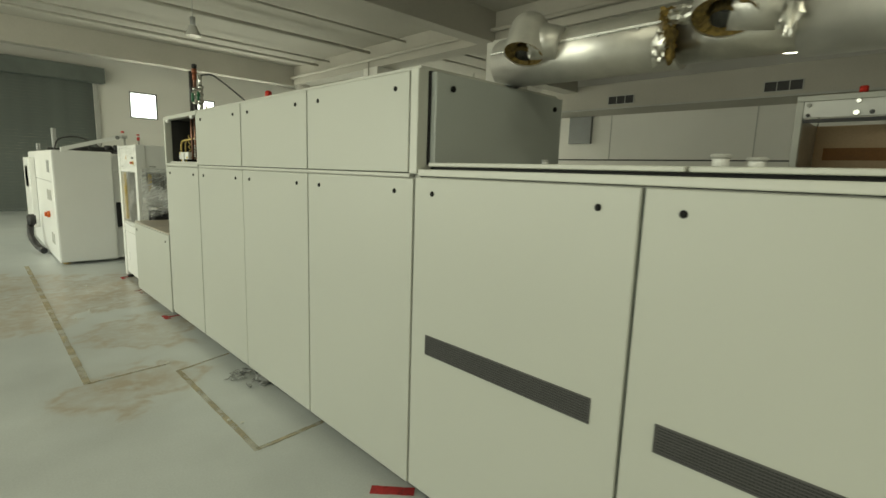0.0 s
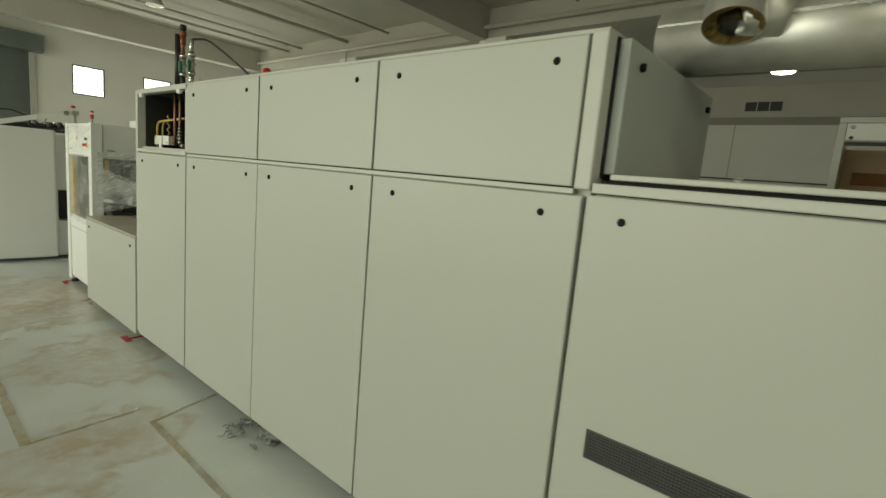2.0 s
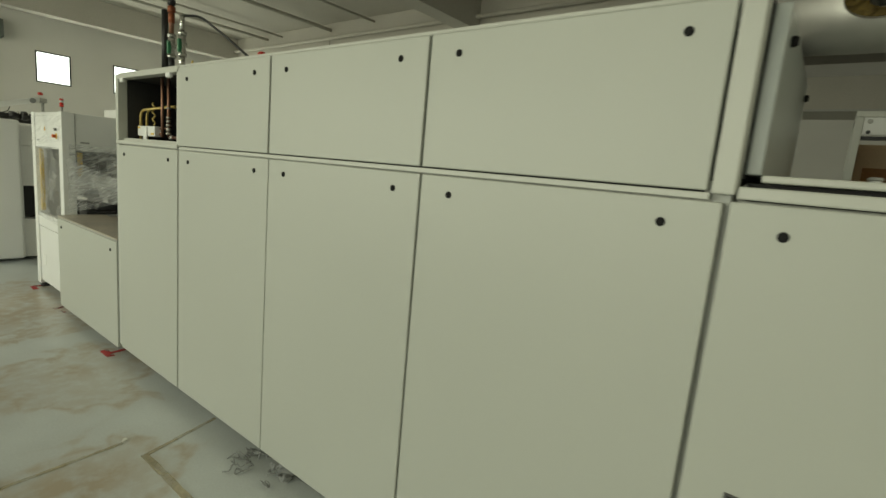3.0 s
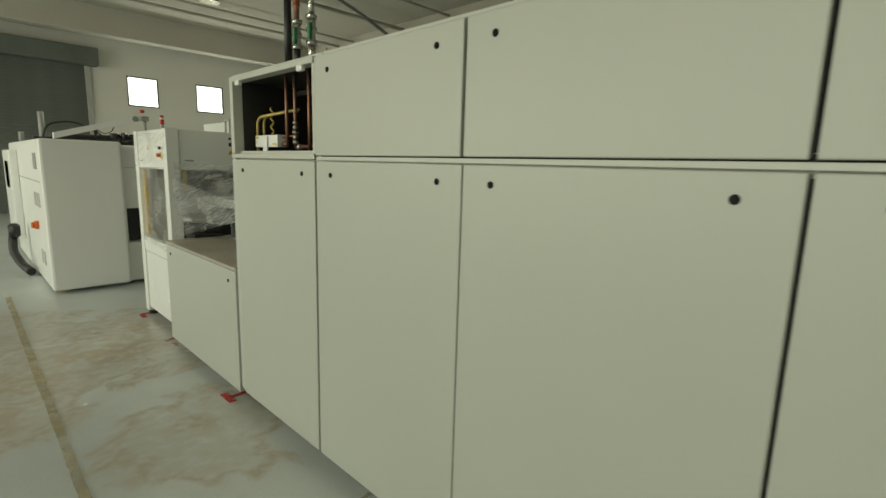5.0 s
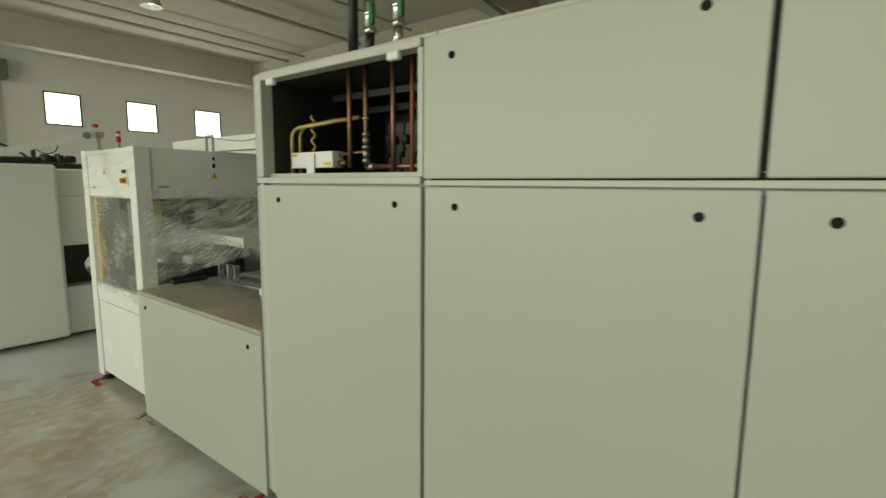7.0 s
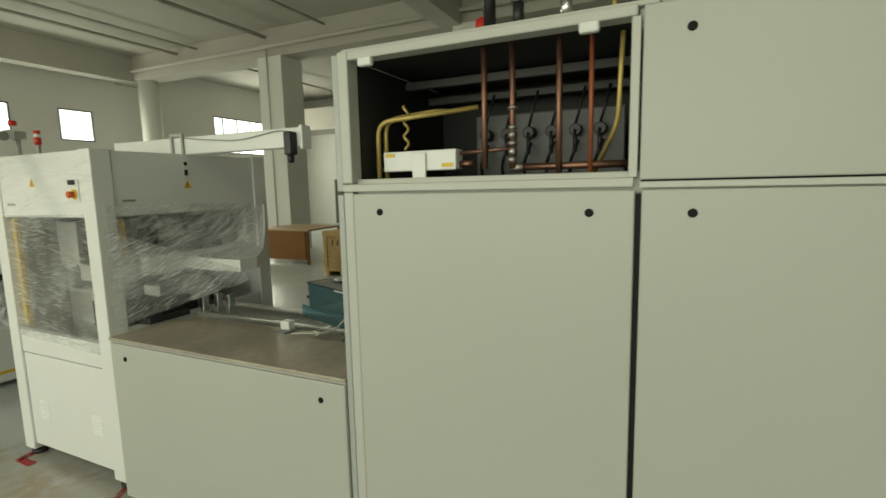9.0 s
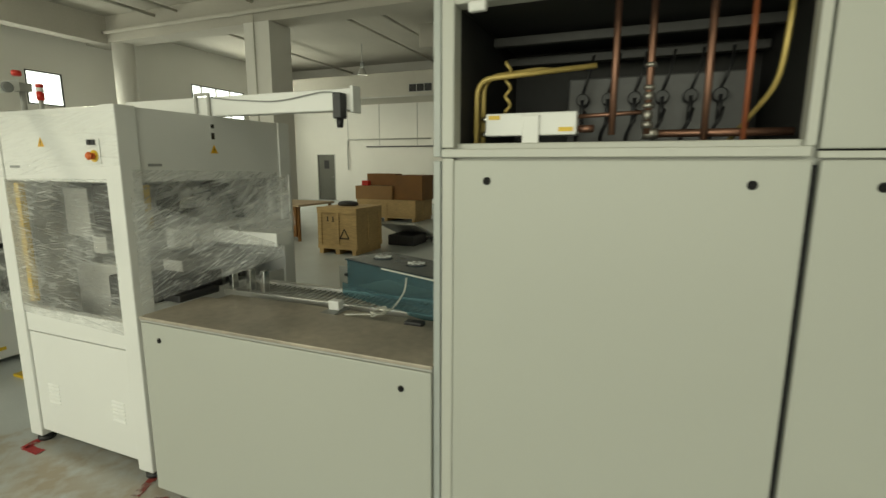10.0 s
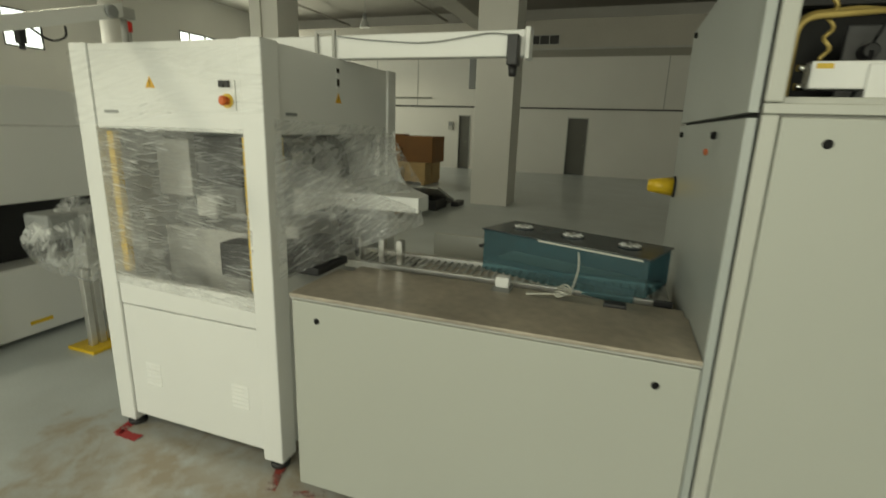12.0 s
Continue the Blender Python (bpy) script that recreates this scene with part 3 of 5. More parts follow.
for x, y, s in ((2.2, 3.9, 0.05), (2.19, 3.98, 0.035), (2.16, 3.86, 0.03)):
    t = bmesh.new()
    bmesh.ops.create_icosphere(t, subdivisions=2, radius=s)
    for v in t.verts:
        v.co *= 1 + random.uniform(-0.25, 0.25)
        v.co.z *= 0.6
    join(bm, t, Matrix.Translation((x, y, s * 0.45)))
single("rag", bm, M_GREY, (2.19, 3.92, 0.0), "crumpled grey rag under the machine edge", "rag")
random.seed(9)
for k, (x, y) in enumerate(((1.76, 4.72), (1.78, 3.5), (1.55, 6.75), (1.4, 6.5), (1.83, 3.42), (1.7, 8.0))):
    t = bmesh.new()
    bmesh.ops.create_icosphere(t, subdivisions=1, radius=0.014)
    for v in t.verts:
        v.co *= 1 + random.uniform(-0.4, 0.4)
        v.co.z *= 0.5
    t.transform(Matrix.Translation((x, y, 0.007)))
    single("paper_scrap", t, M_CABLE, (x, y, 0.0), "tiny crumpled scrap on the floor", "debris", "floor scraps")

# ---- the machine line ----
FX = 2.12


def lock(parent, y, z, x=FX, r=0.0115):
    p = Vector((x - 0.004, y, z))
    bm = T(p, p + Vector((0.02, 0, 0)), r, 20, b=0.002)
    box(bm, p.x - 0.003, p.x + 0.002, y - 0.003, y + 0.003, z - r * 0.75, z + r * 0.75)
    return part("lock", bm, M_LOCK, parent, "small round black quarter-turn lock")


def lock_y(parent, x, z, y, way):
    bm = T((x, y, z), (x, y + 0.012 * way, z), 0.013, 20, b=0.002)
    box(bm, x - 0.003, x + 0.003, y + 0.009 * way, y + 0.015 * way, z - 0.01, z + 0.01)
    return part("lock", bm, M_LOCK, parent, "small round black quarter-turn lock")


def door_panel(parent, y0, y1, z0, z1, locks, name="door", x=FX):
    d = part(name, B(x, x + 0.03, y0, y1, z0, z1, 0.004), M_CAB, parent)
    for ly, lz in locks:
        lock(d, ly, lz, x)
    return d


line = thing("machine_cabinet", (2.6, 4.0, 0.0), "tall light grey steel machine cabinet with closed service doors", "machine", at=SINK)
YS = [2.18, 3.109, 4.029, 4.940, 5.866]
BACK = 3.65
bm = bmesh.new()
for y in YS:
    box(bm, FX + 0.035, FX + 0.10, y - 0.04 if y > 2.2 else y, y + 0.04 if y < 5.8 else y + 0.003, 0.15, 1.60 if y > 4.9 else 2.036, 0.004)
for z0, z1 in ((0.15, 0.22), (1.57, 1.63)):
    box(bm, FX + 0.034, FX + 0.10, YS[0], YS[-1], z0, z1, 0.004)
box(bm, FX + 0.034, FX + 0.10, YS[0], 4.95, 1.985, 2.036, 0.004)
box(bm, FX, FX + 0.06, 2.172, 2.222, 1.60, 2.04, 0.005)
box(bm, FX, FX + 0.06, 5.828, 5.868, 1.615, 2.04, 0.005)
box(bm, FX + 0.004, FX + 0.06, 5.829, 5.868, 0.15, 1.587, 0.005)
box(bm, FX, FX + 0.06, 4.952, 5.828, 2.010, 2.04, 0.005)
box(bm, FX, FX + 0.06, 4.952, 5.868, 1.588, 1.613, 0.003)
box(bm, FX + 0.004, FX + 0.06, 4.944, 4.966, 1.613, 2.01, 0.002)
part("frame", bm, M_FRAME, line)
bm = bmesh.new()
box(bm, FX + 0.106, 3.14, 2.2, 4.90, 1.60, 2.03)
box(bm, FX + 0.106, BACK - 0.01, 2.2, 5.85, 0.17, 1.585)
part("body", bm, M_CAB, line)
part("seal", B(FX + 0.1005, FX + 0.1055, 2.2, 4.90, 1.6, 2.02), M_SEAL, line, "black rubber door seal")
part("seal", B(FX + 0.1005, FX + 0.1055, 2.2, 5.82, 0.2, 1.598), M_SEAL, line, "black rubber door seal")
for y in YS[1:4]:
    part("gap_seal", B(FX + 0.0305, FX + 0.0345, y - 0.03, y + 0.03, 0.16, 1.57), M_SEAL, line, "black rubber door seal")
    if y < 4.9:
        part("gap_seal", B(FX + 0.0305, FX + 0.0335, y - 0.03, y + 0.03, 1.62, 2.02), M_SEAL, line, "black rubber door seal")
part("gap_seal", B(FX + 0.0305, FX + 0.0335, 2.24, 4.935, 1.602, 1.618), M_SEAL, line, "black rubber door seal")
part("middle_rail", B(FX + 0.005, FX + 0.033, 2.224, 4.938, 1.5850, 1.6015, 0.002), M_FRAME, line)
part("roof_panel", B(FX + 0.02, 3.16, YS[0], 4.9, 2.037, 2.052, 0.004), M_FRAME, line)
part("roof_panel", B(FX + 0.02, BACK, 4.903, YS[-1], 2.037, 2.052, 0.004), M_FRAME, line)
for x, y in ((2.5, 2.3), (2.5, 5.75), (3.5, 2.3), (3.5, 5.75), (2.5, 4.0), (3.5, 4.0)):
    part("foot", tube(T((x, y, 0.036), (x, y, 0.056), 0.035, 14), (x, y, 0.056), (x, y, 0.175), 0.012, 10), M_BLACK, line, "black levelling foot")

# left end of the tall cabinet, seen over the counter
e1 = part("end_panel", B(FX + 0.012, BACK, 5.8745, 5.8985, 0.15, 1.578, 0.003), M_CAB_END, line)
e2 = part("upper_end_panel", B(FX + 0.012, BACK, 5.8745, 5.8985, 1.590, 2.035, 0.003), M_CAB_END, line)
lock_y(e1, 2.53, 1.533, 5.8985, 1), lock_y(e1, 3.48, 1.533, 5.8985, 1), lock_y(e2, 3.48, 1.997, 5.8985, 1)
part("end_seal", B(FX + 0.022, BACK - 0.02, 5.8685, 5.8740, 0.17, 2.03), M_SEAL, line, "black rubber door seal")
t = bmesh.new()
bmesh.ops.create_uvsphere(t, u_segments=20, v_segments=8, radius=1.0)
part("plate", join(bmesh.new(), t, Matrix.Translation((2.68, 5.8995, 1.476)) @ Matrix.Diagonal((0.05, 0.004, 0.012, 1))), M_ORANGE, e1, "small oval maker plate")
kn = part("knob", T((3.50, 5.8985, 1.27), (3.50, 5.909, 1.27), 0.055, 24), M_BLACK, e1, "black switch plate")
part("handle", T((3.50, 5.909, 1.27), (3.50, 6.03, 1.27), 0.050, 28, r2=0.031, b=0.004), M_YELLOW, e1, "bright yellow rotary handle")

for (a, b), (la, lb) in zip([(2.192, 3.104), (3.114, 4.026), (4.032, 4.932), (4.948, 5.8265)], ((2.32, 2.982), (3.236, 3.908), (4.146, 4.813), (5.062, 5.724))):
    door_panel(line, a, b, 0.142, 1.581, ((la, 1.521), (lb, 1.521)), "lower_door")
for (a, b), (la, lb) in zip([(2.230, 3.106), (3.118, 4.028), (4.042, 4.938)], ((2.323, 2.989), (3.240, 3.913), (4.162, 4.830))):
    door_panel(line, a, b, 1.606, 2.032, ((la, 1.966), (lb, 1.966)), "upper_door")
ep = part("end_door", B(2.19, 3.15, 2.135, 2.168, 1.650, 2.03, 0.004), M_CAB_END, line, "blue-grey end door")
lock_y(ep, 2.285, 1.968, 2.135, -1), lock_y(ep, 3.07, 1.968, 2.135, -1)
part("end_door_seal", B(2.182, 3.14, 2.1685, 2.1785, 1.64, 2.034), M_SEAL, line)

# open pipe compartment of the upper row
def inner(name, bm, material, parent, label=""):
    """A fitting inside the compartment, set a little towards the counter and up."""
    bm.transform(Matrix.Translation((0, 0.016, 0.011)))
    return part(name, bm, material, parent, label)


# back and walls near-black: the recess shade is put into their colour
part("compartment_back", B(2.86, 2.88, 4.92, 5.85, 1.6, 2.03), M_DARK, line, "back of the open pipe compartment, near-black in place of shade")
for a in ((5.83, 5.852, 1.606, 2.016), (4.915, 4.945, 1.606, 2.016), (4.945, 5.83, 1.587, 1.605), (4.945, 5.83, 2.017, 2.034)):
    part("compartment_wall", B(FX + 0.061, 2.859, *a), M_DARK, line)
# rails and mounting plate coloured darker too, for the shade in here
bm = bmesh.new()
box(bm, 2.70, 2.74, 4.95, 5.825, 1.945, 1.975, 0.003), box(bm, 2.5, 2.53, 4.95, 5.825, 1.975, 2.005, 0.003)
part("cross_rail", bm, M_MESH, line)
bm = bmesh.new()
box(bm, 2.62, 2.64, 5.0, 5.56, 1.606, 1.86, 0.006)
mp = inner("manifold_plate", bm, M_PLATE, line, "valve mounting plate, its grey darkened for the compartment shade")
for k in range(6):
    y = 5.08 + 0.085 * k
    v = inner("gauge", tube(T((2.62, y, 1.78), (2.57, y, 1.78), 0.022, 14, b=0.003), (2.575, y, 1.78), (2.575, y, 1.70), 0.008, 8), M_BLACK, line)
    inner("hose", pipe(bmesh.new(), rounded([(2.58, y, 1.80), (2.56, y - 0.02, 1.86), (2.6, y - 0.03, 1.93)], 0.03), 0.005, 6), M_BLACK, line)
    inner("tube_end", pipe(bmesh.new(), rounded([(2.60, y + 0.02, 1.61), (2.58, y + 0.02, 1.66), (2.55, y, 1.70), (2.58, y - 0.01, 1.74)], 0.02), 0.006, 6), M_BLACK, line)
for y, m in ((5.38, M_COPPER), (5.29, M_COPPER), (5.15, M_COPPER), (5.06, M_REDPIPE)):
    inner("riser_pipe", T((2.225, y, 1.64 if y > 5.2 else 1.61), (2.225, y, 2.03), 0.0092 if y > 5.1 else 0.007, 14), m, line, "upright copper pipe")
inner("header_pipe", T((2.24, 5.29, 1.642), (2.24, 4.95, 1.642), 0.0105, 14), M_COPPER, line, "level copper pipe")
for z, r, h in ((1.665, 0.015, 0.010), (1.69, 0.0135, 0.012), (1.715, 0.016, 0.007), (1.74, 0.0135, 0.010), (1.762, 0.015, 0.006), (1.82, 0.0145, 0.006)):
    inner("fitting", T((2.225, 5.29, z - h), (2.225, 5.29, z + h), r, 12, b=0.002), M_NICKEL, line, "dull metal pipe fitting")
inner("fitting", T((2.24, 5.30, 1.642), (2.24, 5.26, 1.642), 0.015, 12, b=0.002), M_NICKEL, line, "dull metal pipe fitting")
inner("brass_pipe", pipe(bmesh.new(), rounded([(2.25, 5.785, 1.61), (2.25, 5.785, 1.815), (2.33, 5.44, 1.848)], 0.05), 0.0085, 10), M_BRASS, line, "bent yellow pipe")
inner("brass_pipe", pipe(bmesh.new(), rounded([(2.285, 5.775, 1.61), (2.285, 5.775, 1.825), (2.37, 5.62, 1.855), (2.38, 5.56, 1.85)], 0.05), 0.0085, 10), M_BRASS, line, "bent yellow pipe")
inner("twisted_wire", pipe(bmesh.new(), [(2.30 + 0.008 * math.sin(k), 5.70 + 0.008 * math.cos(k), 1.72 + 0.008 * k) for k in range(20)], 0.0055, 6), M_BRASS, line)
vb = inner("valve_block", B(2.215, 2.275, 5.475, 5.745, 1.642, 1.708, 0.004), M_WHITE, line, "white valve block")
bm = bmesh.new()
box(bm, 2.205, 2.2145, 5.58, 5.63, 1.614, 1.70, 0.003)
inner("bracket", bm, M_WHITE, vb)
inner("label", B(2.2125, 2.2145, 5.70, 5.735, 1.69, 1.702), M_YELLOW, vb, "yellow label")
inner("label", B(2.2125, 2.2145, 5.485, 5.525, 1.652, 1.664), M_YELLOW, vb, "yellow label")
inner("outlet_pipe", tube(T((2.25, 5.475, 1.695), (2.235, 5.30, 1.70), 0.006, 10), (2.25, 5.475, 1.66), (2.25, 5.43, 1.66), 0.011, 10, b=0.002), M_COPPER, vb)
for z in (1.695, 1.65):
    inner("inlet_nipple", T((2.25, 5.745, z), (2.25, 5.767, z), 0.009, 10), M_CHROME, vb)
inner("cable", pipe(bmesh.new(), rounded([(2.24, 4.98, 2.0), (2.235, 4.985, 1.86), (2.26, 4.99, 1.76), (2.4, 5.08, 1.61)], 0.06), 0.007, 8), M_BRASS, line, "yellow-green cable")
for y in (5.762, 5.07):
    part("catch", B(FX - 0.003, FX + 0.02, y - 0.026, y + 0.026, 1.986, 2.014, 0.006), M_WHITE, line, "white plastic door catch")
# risers, valves and beacon over the roof
for y in (5.38, 5.29, 5.15):
    part("roof_collar", T((2.235, y, 2.05), (2.235, y, 2.065), 0.03, 16), M_WHITE, line)
part("black_hose", T((2.235, 5.38, 2.065), (2.235, 5.38, 2.42), 0.019, 14), M_BLACK, line, "black rubber hose")
for y, zt in ((5.29, 2.45), (5.15, 2.36)):
    part("riser_stub", T((2.235, y, 2.065), (2.235, y, 2.13), 0.017, 14), M_BLACK if y > 5.2 else M_CHROME, line)
    bm = T((2.235, y, 2.13), (2.235, y, 2.27), 0.020, 14, b=0.003)
    for z in (2.14, 2.2, 2.26):
        tube(bm, (2.235, y, z - 0.01), (2.235, y, z + 0.01), 0.026, 6)
    v = part("ball_valve", bm, M_CHROME, line, "bright metal ball valve")
    bm = T((2.235, y, 2.20), (2.205, y - 0.035, 2.20), 0.008, 10)
    box(bm, 2.19, 2.21, y - 0.055, y - 0.035, 2.145, 2.22, 0.005)
    part("lever", bm, M_GREEN, v, "green valve lever")
    part("upper_riser", T((2.235, y, 2.27), (2.235, y, zt), 0.014, 14), M_COPPER if y > 5.2 else M_CHROME, line)
part("red_valve", tube(T((2.235, 5.29, 2.33), (2.235, 5.29, 2.39), 0.018, 14, b=0.004), (2.235, 5.29, 2.39), (2.235, 5.29, 2.43), 0.022, 14, b=0.005), M_REDPIPE, line, "red-painted valve")
part("valve_cap", T((2.235, 5.29, 2.43), (2.235, 5.29, 2.47), 0.022, 14, b=0.006), M_BLACK, line)
part("flex_hose", pipe(bmesh.new(), rounded([(2.235, 5.15, 2.36), (2.32, 5.12, 2.38), (2.4, 4.98, 2.28), (2.5, 4.82, 2.14), (2.52, 4.78, 2.05)], 0.12), 0.007, 8), M_BLACK, line, "black flexible hose")
part("brass_nipple", T((2.235, 5.02, 2.05), (2.235, 5.02, 2.10), 0.008, 10, r2=0.005), M_BRASS, line)
part("beacon", tube(T((3.1, 5.72, 2.05), (3.1, 5.72, 2.31), 0.016, 10), (3.1, 5.72, 2.31), (3.1, 5.72, 2.40), 0.034, 18, b=0.010), M_RED, line, "red signal beacon")

# low cabinet
lowm = thing("low_machine_cabinet", (2.6, 0.7, 0.0), "low light grey steel machine cabinet with vented doors", "machine", at=SINK)
part("body", B(FX + 0.08, BACK, -0.78, 2.165, 0.16, 1.628), M_CAB, lowm)
part("seal", B(FX + 0.072, FX + 0.0795, -0.77, 2.16, 0.2, 1.631), M_SEAL, lowm, "black rubber door seal")
bm = bmesh.new()
box(bm, FX + 0.004, FX + 0.07, -0.78, 2.168, 1.592, 1.621, 0.004)
box(bm, FX + 0.034, FX + 0.07, -0.78, 2.168, 0.15, 1.59, 0.003)
for x, y in ((2.5, 2.0), (2.5, 0.7), (2.5, -0.7), (3.5, 2.0), (3.5, -0.7)):
    tube(bm, (x, y, 0.036), (x, y, 0.165), 0.02, 12)
part("frame", bm, M_FRAME, lowm)
part("deck", B(FX + 0.03, BACK, 1.085, 2.13, 1.633, 1.650, 0.004), M_FRAME, lowm)
part("deck", B(FX + 0.03, BACK, -0.78, 1.075, 1.633, 1.650, 0.004), M_FRAME, lowm)
for a, b in ((1.187, 2.178), (0.2, 1.175), (-0.78, 0.19)):
    d = door_panel(lowm, a, b, 0.15, 1.586, ((a + 0.13, 1.52), (b - 0.11, 1.52)), "lower_door")
    y0, y1 = a + 0.1, b - 0.095
    v = part("vent", B(FX - 0.002, FX + 0.005, y0, y1, 0.82, 0.905), M_SEAL, d, "black perforated vent strip")
    bm = bmesh.new()
    n = int((y1 - y0) / 0.009)
    for k in range(1, n):
        y = y0 + (y1 - y0) * k / n
        box(bm, FX - 0.0035, FX - 0.002, y - 0.0014, y + 0.0014, 0.823, 0.902)
    for k in range(1, 9):
        z = 0.82 + 0.085 * k / 9
        box(bm, FX - 0.0042, FX - 0.0034, y0 + 0.003, y1 - 0.003, z - 0.0014, z + 0.0014)
    for a4, b4, c4, d4 in ((y0, y1, 0.818, 0.823), (y0, y1, 0.902, 0.907), (y0, y0 + 0.004, 0.823, 0.902), (y1 - 0.004, y1, 0.823, 0.902)):
        box(bm, FX - 0.004, FX + 0.002, a4, b4, c4, d4)
    part("mesh_grid", bm, M_MESH, v)
for x, y, r, h in ((2.69, 1.91, 0.018, 0.035), (2.62, 1.14, 0.033, 0.055), (2.66, 1.04, 0.032, 0.045)):
    c = thing("pipe_cap", (x, y, 1.650), "short white capped pipe stub on the machine deck", "pipe stub", "deck pipe stubs", at=SINK)
    part("body", T((x, y, 1.650), (x, y, 1.650 + h), r * 0.8, 18), M_WHITE, c)
    part("cap", T((x, y, 1.650 + h * 0.7), (x, y, 1.650 + h), r, 18, b=0.003), M_GREYTRIM, c)

# insulated exhaust duct over the low cabinet
du = thing("exhaust_duct", (2.75, 1.0, 2.15), "aluminium-clad insulated exhaust duct with open branches", "duct", at=SINK)
def dz(y):
    return 2.135 + 0.012 * y
R = 0.117
part("jacket", T((2.75, 2.235, dz(2.235)), (2.75, 1.36, dz(1.36)), R, 40, b=0.004), M_ALU, du, "smooth aluminium jacket")
part("jacket", T((2.75, 0.98, dz(0.98)), (2.75, -1.2, dz(-1.2)), R + 0.004, 40, b=0.004), M_ALU, du, "smooth aluminium jacket")
part("torn_jacket", T((2.75, 1.37, dz(1.36)), (2.75, 0.97, dz(0.97)), R * 0.86, 32), M_FOIL, du, "bare foil where the jacket is torn off")
bm = bmesh.new()
for y0, y1 in ((2.225, 1.40), (0.97, -1.2)):
    box(bm, 2.75 - R - 0.006, 2.75 - R + 0.006, y1, y0, dz(y0) + 0.022, dz(y0) + 0.03)
    k = y0 - 0.06
    while k > y1:
        tube(bm, (2.75 - R - 0.010, k, dz(k) + 0.026), (2.75 - R, k, dz(k) + 0.026), 0.004, 8)
        k -= 0.17
part("seam", bm, M_CHROME, du, "riveted lap seam")


def branch(y, r, lift, up):
    """A short insulated branch: jacket open at its lower end, wool ring and bare pipe inside."""
    top = Vector((2.605, y, dz(y) + lift))
    way = Vector((-0.40, -0.06, -0.92)).normalized()
    end = top + way * up
    jk = T(top, end, r, 36, caps=False)
    t = bmesh.new()
    bmesh.ops.create_uvsphere(t, u_segments=32, v_segments=16, radius=r)
    for f in t.faces:
        f.smooth = True
    bmesh.ops.delete(t, geom=[v for v in t.verts if v.co.z < -0.002], context="VERTS")
    join(jk, t, Matrix.Translation(top) @ (-way).to_track_quat("Z", "Y").to_matrix().to_4x4())
    part("branch_jacket", jk, M_ALU, du, "aluminium branch jacket")
    bm = bmesh.new()
    n = 32
    q = way.to_track_quat("Z", "Y")
    rings = []
    for rad, d in ((r * 0.99, 0.0), (r * 0.86, -0.004), (r * 0.55, -0.02), (r * 0.5, -0.07)):
        rings.append([bm.verts.new(end + q @ Vector((rad * math.cos(2 * math.pi * k / n) * (1 + random.uniform(-0.05, 0.03) * (0.5 < rad / r < 0.95)), rad * math.sin(2 * math.pi * k / n), d - 0.006 + random.uniform(-0.008, 0.006) * (rad < r * 0.9)))) for k in range(n)])
    for a, b in zip(rings, rings[1:]):
        for k in range(n):
            bm.faces.new((a[k], a[(k + 1) % n], b[(k + 1) % n], b[k]))
    part("insulation", bm, M_WOOL, du, "brown mineral wool ring")
    part("inner_pipe", T(end - way * 0.09, end + way * 0.004, r * 0.42, 24, caps=False), M_CHROME, du, "bare metal pipe end")
    part("inner_cap", T(end - way * 0.09, end - way * 0.06, r * 0.39, 24), M_GREY, du)
    part("collar", T((2.62, y - r * 0.2, dz(y) + lift * 0.6), (2.66, y - r * 1.5, dz(y) + lift * 0.3), r * 0.95, 28, r2=r * 0.8), M_ALU, du, "jacket collar")


random.seed(12)
branch(1.98, 0.088, 0.085, 0.115)
branch(1.17, 0.10, 0.10, 0.12)
# torn foil and wool round the second branch
def crumple(name, centre, size, material, seed, label):
    random.seed(seed)
    t = bmesh.new()
    bmesh.ops.create_icosphere(t, subdivisions=3, radius=1.0)
    off = Vector((seed * 3.1, seed, 0))
    for v in t.verts:
        v.co *= 1 + 0.55 * noise.noise(v.co * 2.2 + off) + 0.2 * noise.noise(v.co * 6 + off)
    part(name, join(bmesh.new(), t, Matrix.Translation(centre) @ Matrix.Diagonal((*size, 1))), material, du, label)


crumple("torn_insulation", (2.66, 1.37, 2.12), (0.05, 0.025, 0.075), M_WOOL, 3, "torn brown mineral wool")
crumple("torn_insulation", (2.67, 1.385, 2.21), (0.06, 0.03, 0.03), M_WOOL, 7, "torn brown mineral wool")
crumple("torn_foil", (2.635, 1.40, 2.10), (0.03, 0.03, 0.06), M_FOIL, 4, "loose crumpled foil")
crumple("torn_foil", (2.64, 0.99, 2.16), (0.05, 0.03, 0.09), M_FOIL, 5, "loose crumpled foil")
crumple("torn_foil", (2.64, 1.32, 2.20), (0.05, 0.06, 0.03), M_FOIL, 6, "loose crumpled foil")
part("support_leg", tube(T((2.75, 2.2, 2.045), (2.75, 2.2, 2.06), 0.05, 16), (2.75, 0.3, 1.650), (2.75, 0.3, 2.03), 0.03, 12), M_GREY, du, "steel duct prop")

# ---- counter unit with the outfeed conveyor ----
ctr = thing("counter_cabinet", (2.5, 6.58, 0.0), "light grey steel counter cabinet with a worn steel top", "machine", at=SINK)
door_panel(ctr, 5.902, 7.262, 0.11, 0.897, ((6.012, 0.825), (7.157, 0.828)), "counter_door")
bm = bmesh.new()
box(bm, FX + 0.034, 2.46, 5.900, 7.265, 0.12, 0.897)
box(bm, 2.46, BACK, 5.900, 7.265, 0.12, 0.66)
box(bm, BACK - 0.04, BACK, 5.900, 7.265, 0.66, 0.86)
